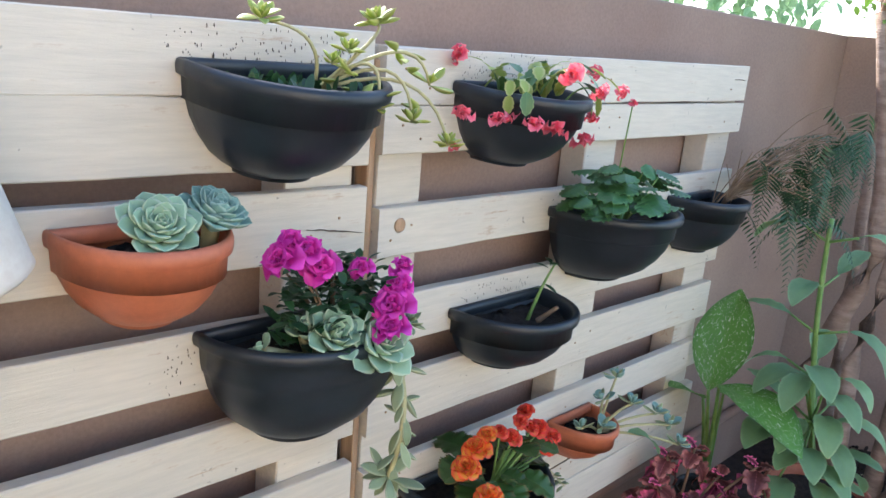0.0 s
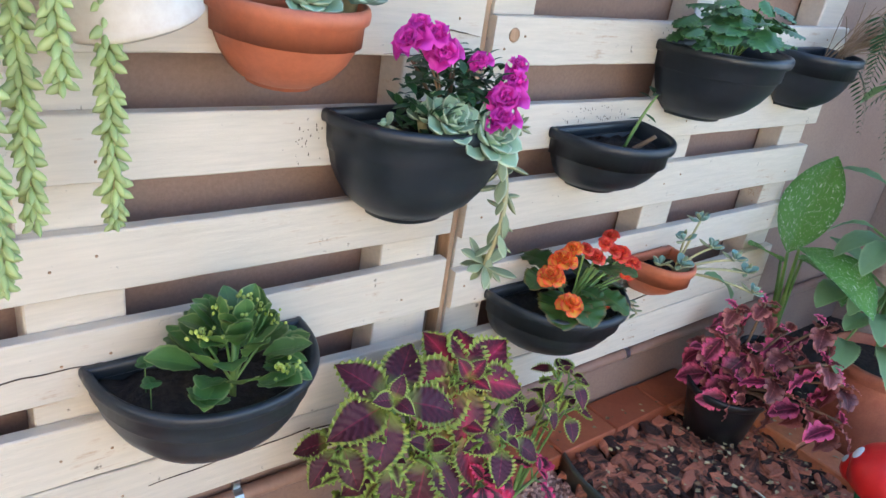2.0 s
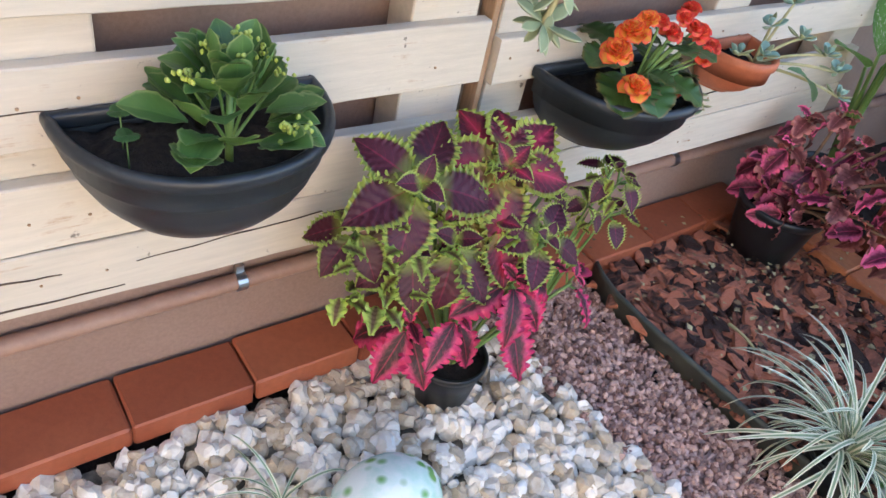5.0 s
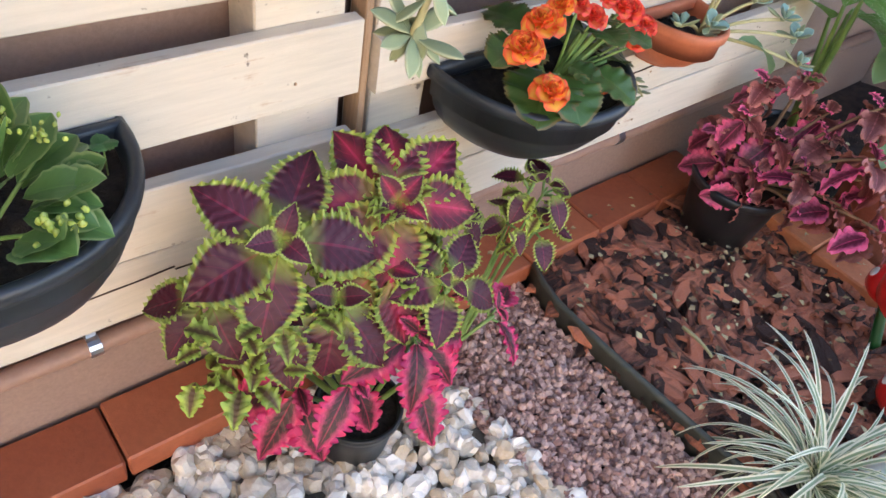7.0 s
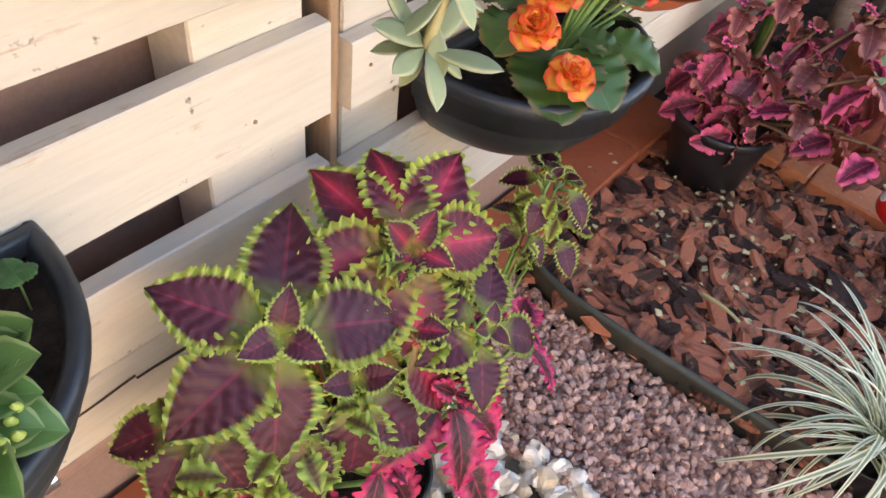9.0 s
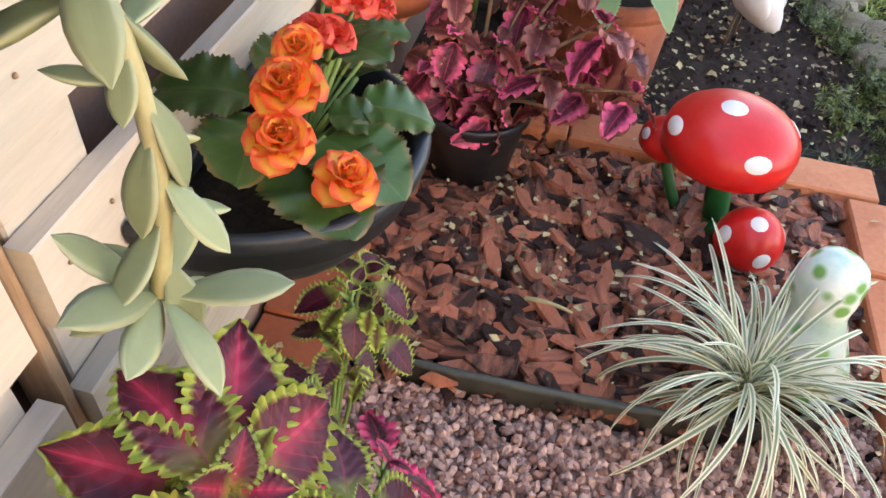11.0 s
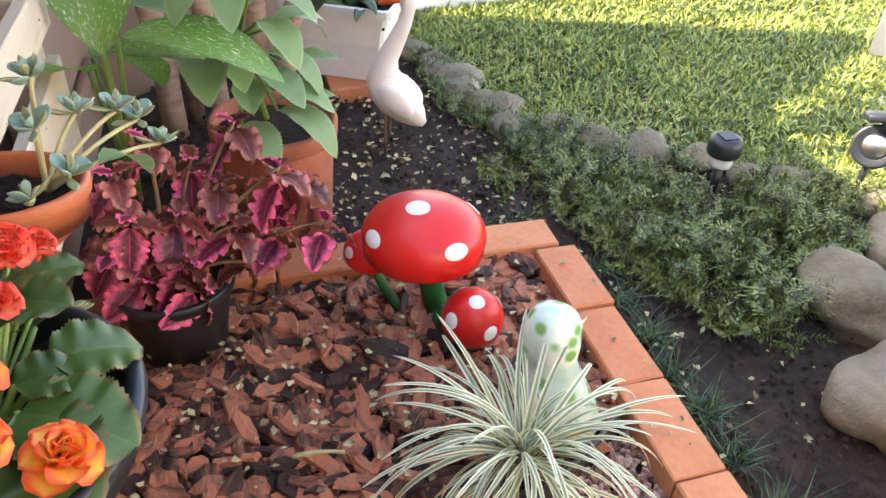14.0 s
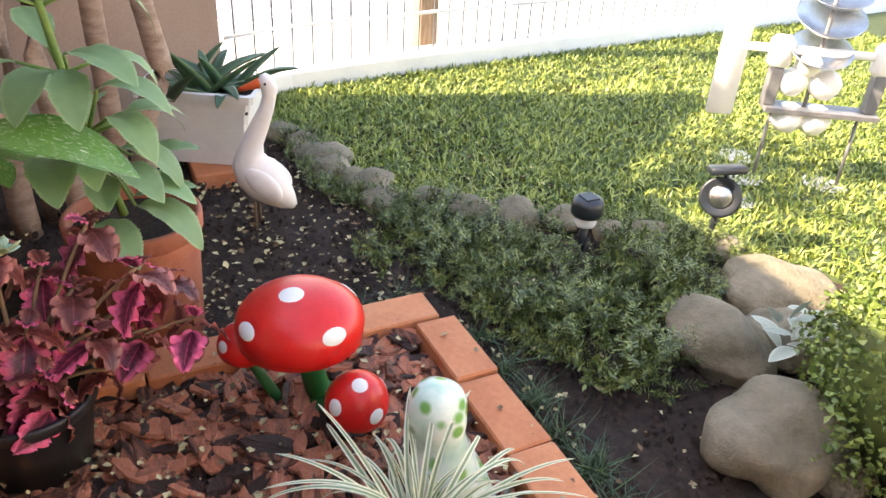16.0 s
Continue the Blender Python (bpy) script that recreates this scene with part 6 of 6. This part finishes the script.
M_BOX = plain("box_leaf", (0.075, 0.125, 0.025), (0.20, 0.27, 0.065), 8, 0.4, 0.05, rnd=0.8)
rl = []
for s in (0.011, 0.014):
    rl.append((np.array([(0, 0, 0), (-s * 0.45, s * 0.5, 0.002), (0, s, -0.001), (s * 0.45, s * 0.5, 0.002)]), np.array([[0, 3, 2], [0, 2, 1]])))
places = []
for i in range(11000):
    v = Vector((rng.gauss(0, 1), rng.gauss(0, 1), rng.gauss(0, 1))).normalized()
    k = (0.30 + 0.05 * noise.noise(v * 3) + 0.03 * noise.noise(v * 9)) * rng.uniform(0.82, 1.02)
    places.append((0.27 + v.x * k, -2.02 + v.y * k, 0.17 + v.z * k, rng.uniform(0.8, 1.4), turn()))
t = thing("box_bush", settle((0.27, -2.02, 0.0), (0.315, -1.80, 0.02), 1.05), "dense rounded bush with small bright green leaves", "bush")
# added dark blob gives the shade between the leaves; no such solid part
part("inner_mass", blob_bm(0.245, 3, 0.15, 2.5), M_SHRUB, t, "dark solid core standing in for the inner shade").location = (0.27, -2.02, 0.17)
ob = new("foliage", lumps("foliage", M_BOX, places, rl))
ob.parent = t
ob["kind"] = "stuff"

t = plant("lambs_ear", "silvery felt-leaved plant between the rocks", "plant", spot=settle((0.60, -1.93, 0.0), (0.675, -1.727, 0.0), 0.92))
for i in range(26):
    c = Vector((0.60, -1.93, 0.10)) + Vector((random.uniform(-0.09, 0.06), random.uniform(-0.09, 0.06), random.uniform(-0.02, 0.06)))
    shared("leaf", SIL[i % 2], t, leaf_at(c, random.uniform(0, 360), random.uniform(5, 70), random.uniform(0.7, 1.1)))

M_MONDO = plain("mondo_blade", (0.02, 0.055, 0.022), (0.07, 0.13, 0.06), 10, 0.45, 0.05, rnd=0.7)
mb = [blade(0.075, 0.0032, b) for b in (0.5, 1.0, 1.5)]
for x, y, n in ((1.05, -1.12, 70), (0.92, -1.115, 60), (0.80, -1.12, 110), (0.69, -1.11, 60), (0.58, -1.125, 130), (0.47, -1.12, 70), (0.34, -1.13, 90), (1.26, -1.0, 60), (1.27, -0.78, 70), (1.26, -0.88, 50), (1.25, -0.64, 50)):
    places = [(x + rng.gauss(0, 0.016), y + rng.gauss(0, 0.014), -0.005, rng.uniform(0.6, 1.15), turn(rng.uniform(-0.7, 0.7), rng.uniform(-0.7, 0.7), None)) for _ in range(n)]
    t = thing("grass_tuft", pose(0, 0, 0), "dark fine-bladed grass tuft along the bricks", "grass tuft", "grass tufts")
    ob = new("blades", lumps("blades", M_MONDO, places, mb))
    ob.parent = t
    ob["kind"] = "stuff"

# ---- stones, gravel and bark ----
random.seed(41)


def pebbles(kind, mat, r, sub, amp, sc, n=8):
    out = []
    for i in range(n):
        s = [random.uniform(*q) for q in sc]
        b = blob_bm(r, sub, amp, 1.7, s, i * 7.3)
        out.append(arrays(b))
    mes = []
    for v, f in out:
        me = bpy.data.meshes.new(kind)
        me.from_pydata(v.tolist(), [], f.tolist())
        me.materials.append(mat)
        mes.append(me)
    return out, mes


def scatter(name, parent_name, label, category, mat, arr, mes, area, poly, n, near, z0, zr, flat=False):
    """Lays n pieces inside poly; those inside the near box are parts, up to 300, the rest one mesh."""
    t = thing(parent_name, pose(0, 0, 0), label, category, kind="structure")
    rest, k, cells = [], 0, 0
    while k < n:
        x, y = rng.uniform(area[0], area[1]), rng.uniform(area[2], area[3])
        if not inside(x, y, poly):
            continue
        k += 1
        lift = rng.random()
        z = z0 + zr * lift
        s = rng.uniform(0.7, 1.2)
        e = Euler((rng.uniform(-0.28, 0.28), rng.uniform(-0.2, 0.2), rng.uniform(0, 6.28)) if flat else [rng.uniform(0, 6.28) for _ in range(3)])
        if cells < 300 and lift > 0.45 and near[0] < x < near[1] and near[2] < y < near[3]:
            cells += 1
            shared(name, mes[cells % len(mes)], t, Matrix.LocRotScale((x, y, z), e, (s, s, s)))
        else:
            rest.append((x, y, z, s, np.array(e.to_matrix())))
    ob = new("loose_" + name + "s", lumps("loose_" + name + "s", mat, rest, arr))
    ob.parent = t
    ob["kind"] = "stuff"
    return t


WHITE = [(-1.35, -0.05), (0.11, -0.05), (0.145, -0.19), (0.172, -0.43), (0.19, -0.73), (0.21, -0.958), (-1.35, -0.958)]
PINK = [(0.09, -0.05), (0.43, -0.05), (0.415, -0.16), (0.42, -0.41), (0.437, -0.68), (0.468, -0.79), (0.58, -0.958), (0.18, -0.958), (0.16, -0.65), (0.13, -0.30)]
BARKP = [(0.46, -0.05), (1.09, -0.05), (1.09, -0.958), (0.605, -0.958), (0.545, -0.88), (0.483, -0.78), (0.452, -0.65), (0.435, -0.3)]
M_GRIT = plain("brown_grit", (0.10, 0.075, 0.05), (0.24, 0.19, 0.13), 60, 0.9, 0.6)
slab("pebble_underlay", WHITE, -0.03, -0.012, M_GRIT, "brown grit under the pebbles", "grit")
slab("gravel_underlay", PINK, -0.03, -0.006, M_PINK_STONE, "pinkish grit under the gravel", "grit")
a, m = pebbles("pebble", M_WHITE_STONE, 0.0205, 2, 0.42, ((0.8, 1.25), (0.75, 1.0), (0.6, 0.85)))
scatter("pebble", "pebble_bed", "bed of white and cream rounded pebbles", "pebbles", M_WHITE_STONE, a, m, (-1.35, 0.21, -0.96, -0.05), WHITE, 4300, (-0.58, 0.15, -0.40, -0.05), -0.012, 0.022)
a, m = pebbles("gravel_stone", M_PINK_STONE, 0.0088, 1, 0.6, ((0.8, 1.3), (0.75, 1.05), (0.6, 0.9)))
scatter("gravel_stone", "gravel_bed", "bed of small pinkish grey gravel", "gravel", M_PINK_STONE, a, m, (0.09, 0.58, -0.96, -0.05), PINK, 5200, (0.21, 0.42, -0.46, -0.16), -0.004, 0.016)


def chips(n=16):
    out = []
    for i in range(n):
        l, w, h = random.uniform(0.022, 0.062) * random.uniform(0.7, 1.1), random.uniform(0.013, 0.027), random.uniform(0.0025, 0.006)
        b = bmesh.new()
        k = random.choice((8, 9, 10))
        rg = [[], []]
        for q in range(k):
            ang = q * math.tau / k + random.uniform(-0.3, 0.3)
            j = random.uniform(0.72, 1.15)
            for z, st in ((-h, rg[0]), (h, rg[1])):
                st.append(b.verts.new((l * math.cos(ang) * j * (0.92 if z > 0 else 1), w * math.sin(ang) * j * (0.85 if z > 0 else 1), z + random.uniform(-0.002, 0.002) + 0.0015 * math.cos(ang * 2))))
        cu, cd = b.verts.new((random.uniform(-0.3, 0.3) * l, 0, h * random.uniform(0.7, 1.1))), b.verts.new((0, 0, -h))
        for q in range(k):
            b.faces.new((rg[0][q], rg[0][(q + 1) % k], rg[1][(q + 1) % k], rg[1][q]))
            b.faces.new((rg[1][q], rg[1][(q + 1) % k], cu))
            b.faces.new((rg[0][(q + 1) % k], rg[0][q], cd))
        out.append(arrays(b))
    mes = []
    for v, f in out:
        me = bpy.data.meshes.new("bark_chip")
        me.from_pydata(v.tolist(), [], f.tolist())
        me.materials.append(M_BARK)
        mes.append(me)
    return out, mes


a, m = chips()
scatter("bark_chip", "bark_bed", "bed of reddish-brown pine bark chips", "bark mulch", M_BARK, a, m, (0.43, 1.09, -0.96, -0.05), BARKP, 1700, (0.47, 1.08, -0.80, -0.1), 0.0, 0.042, True)

# crumbs of soil
cr = [arrays(blob_bm(0.008, 1, 0.6, 2.0, (1, 0.8, 0.7), q * 5.0)) for q in range(4)]
places = []
while len(places) < 3800:
    x, y = rng.uniform(0.3, 2.45), rng.uniform(-1.75, -0.1)
    if not (x < 1.22 and y > -1.08):
        places.append((x, y, 0.002 + rng.uniform(-0.006, 0.006), rng.uniform(0.3, 1.3), turn()))
tagged(new("soil_crumbs", lumps("soil_crumbs", M_SOIL, places, cr)), "dark crumbs of loose garden soil", "soil", kind="stuff")

# fallen leaf bits on bark, bricks and soil
M_LITTER = plain("dry_leaf_bit", (0.16, 0.10, 0.05), (0.52, 0.45, 0.24), 40, 0.7, 0.1, rnd=0.9)
lb = [(np.array([(0, 0, 0), (-0.0045, 0.006, 0.0015), (0.001, 0.012, 0.0), (0.004, 0.005, 0.001)]), np.array([[0, 3, 2], [0, 2, 1]])), (np.array([(0, 0, 0), (-0.003, 0.004, 0.0015), (0.001, 0.009, 0.0), (0.005, 0.006, 0.002)]), np.array([[0, 3, 2], [0, 2, 1]]))]
places = []
for i in range(1000):
    x, y = (rng.uniform(0.47, 1.09), rng.uniform(-0.94, -0.1)) if i < 230 else (rng.uniform(0.45, 2.4), rng.uniform(-1.75, -0.1))
    z = 0.056 if x < 1.09 and y > -0.95 else (0.066 if x < 1.21 and y > -1.07 else 0.012)
    places.append((x, y, z, rng.uniform(0.5, 2.0), turn(rng.uniform(-0.4, 0.4), rng.uniform(-0.4, 0.4), None)))
for i in range(420):
    places.append((rng.uniform(1.24, 2.2), rng.uniform(-1.05, -0.40), 0.012, rng.uniform(0.7, 2.4), turn(rng.uniform(-0.5, 0.5), rng.uniform(-0.5, 0.5), None)))
for i in range(40):
    places.append((rng.uniform(-0.3, 1.0), rng.uniform(-0.03, 0.03), 0.060, rng.uniform(0.7, 1.5), turn(0.1, 0.1, None)))
tagged(new("leaf_litter", lumps("leaf_litter", M_LITTER, places, lb)), "small dry yellowish leaf bits lying about", "leaf litter", kind="stuff")
t = thing("dry_stick", pose(0, 0, 0), "short pale dry stick on the bark", "stick")
part("stick", tube_bm(arc((0.608, -0.347, 0.06), (0.597, -0.432, 0.062), 0.006), 0.0045, 0.003, 7), M_PALESTEM, t)


# dried soil splashed on the slats above the pots
M_SPLASH = plain("dried_soil", (0.05, 0.035, 0.025), (0.12, 0.085, 0.06), 40, 0.9, 0.3)
fl = blob_bm(1.0, 1, 0.4, 1.5, (1.0, 0.25, 1.0))
fl = [arrays(fl)]
places = []
for x0, x1, z0, z1, n in ((-0.36, -0.05, 1.395, 1.44, 130), (0.17, 0.40, 1.38, 1.43, 130), (0.22, 0.42, 0.965, 0.995, 60), (-0.365, -0.32, 0.935, 1.0, 24), (0.47, 0.68, 1.145, 1.162, 30)):
    for _ in range(n):
        z = z0 + (z1 - z0) * rng.random() ** 1.6
        s = rng.uniform(0.0005, 0.0012)
        places.append((rng.uniform(x0, x1), -0.0125, z, s, np.diag((1.0, 1.0, rng.uniform(1.0, 3.5)))))
tagged(new("soil_splashes", lumps("soil_splashes", M_SPLASH, places, fl)), "dark dried soil specks on the painted slats", "soil specks", kind="stuff")
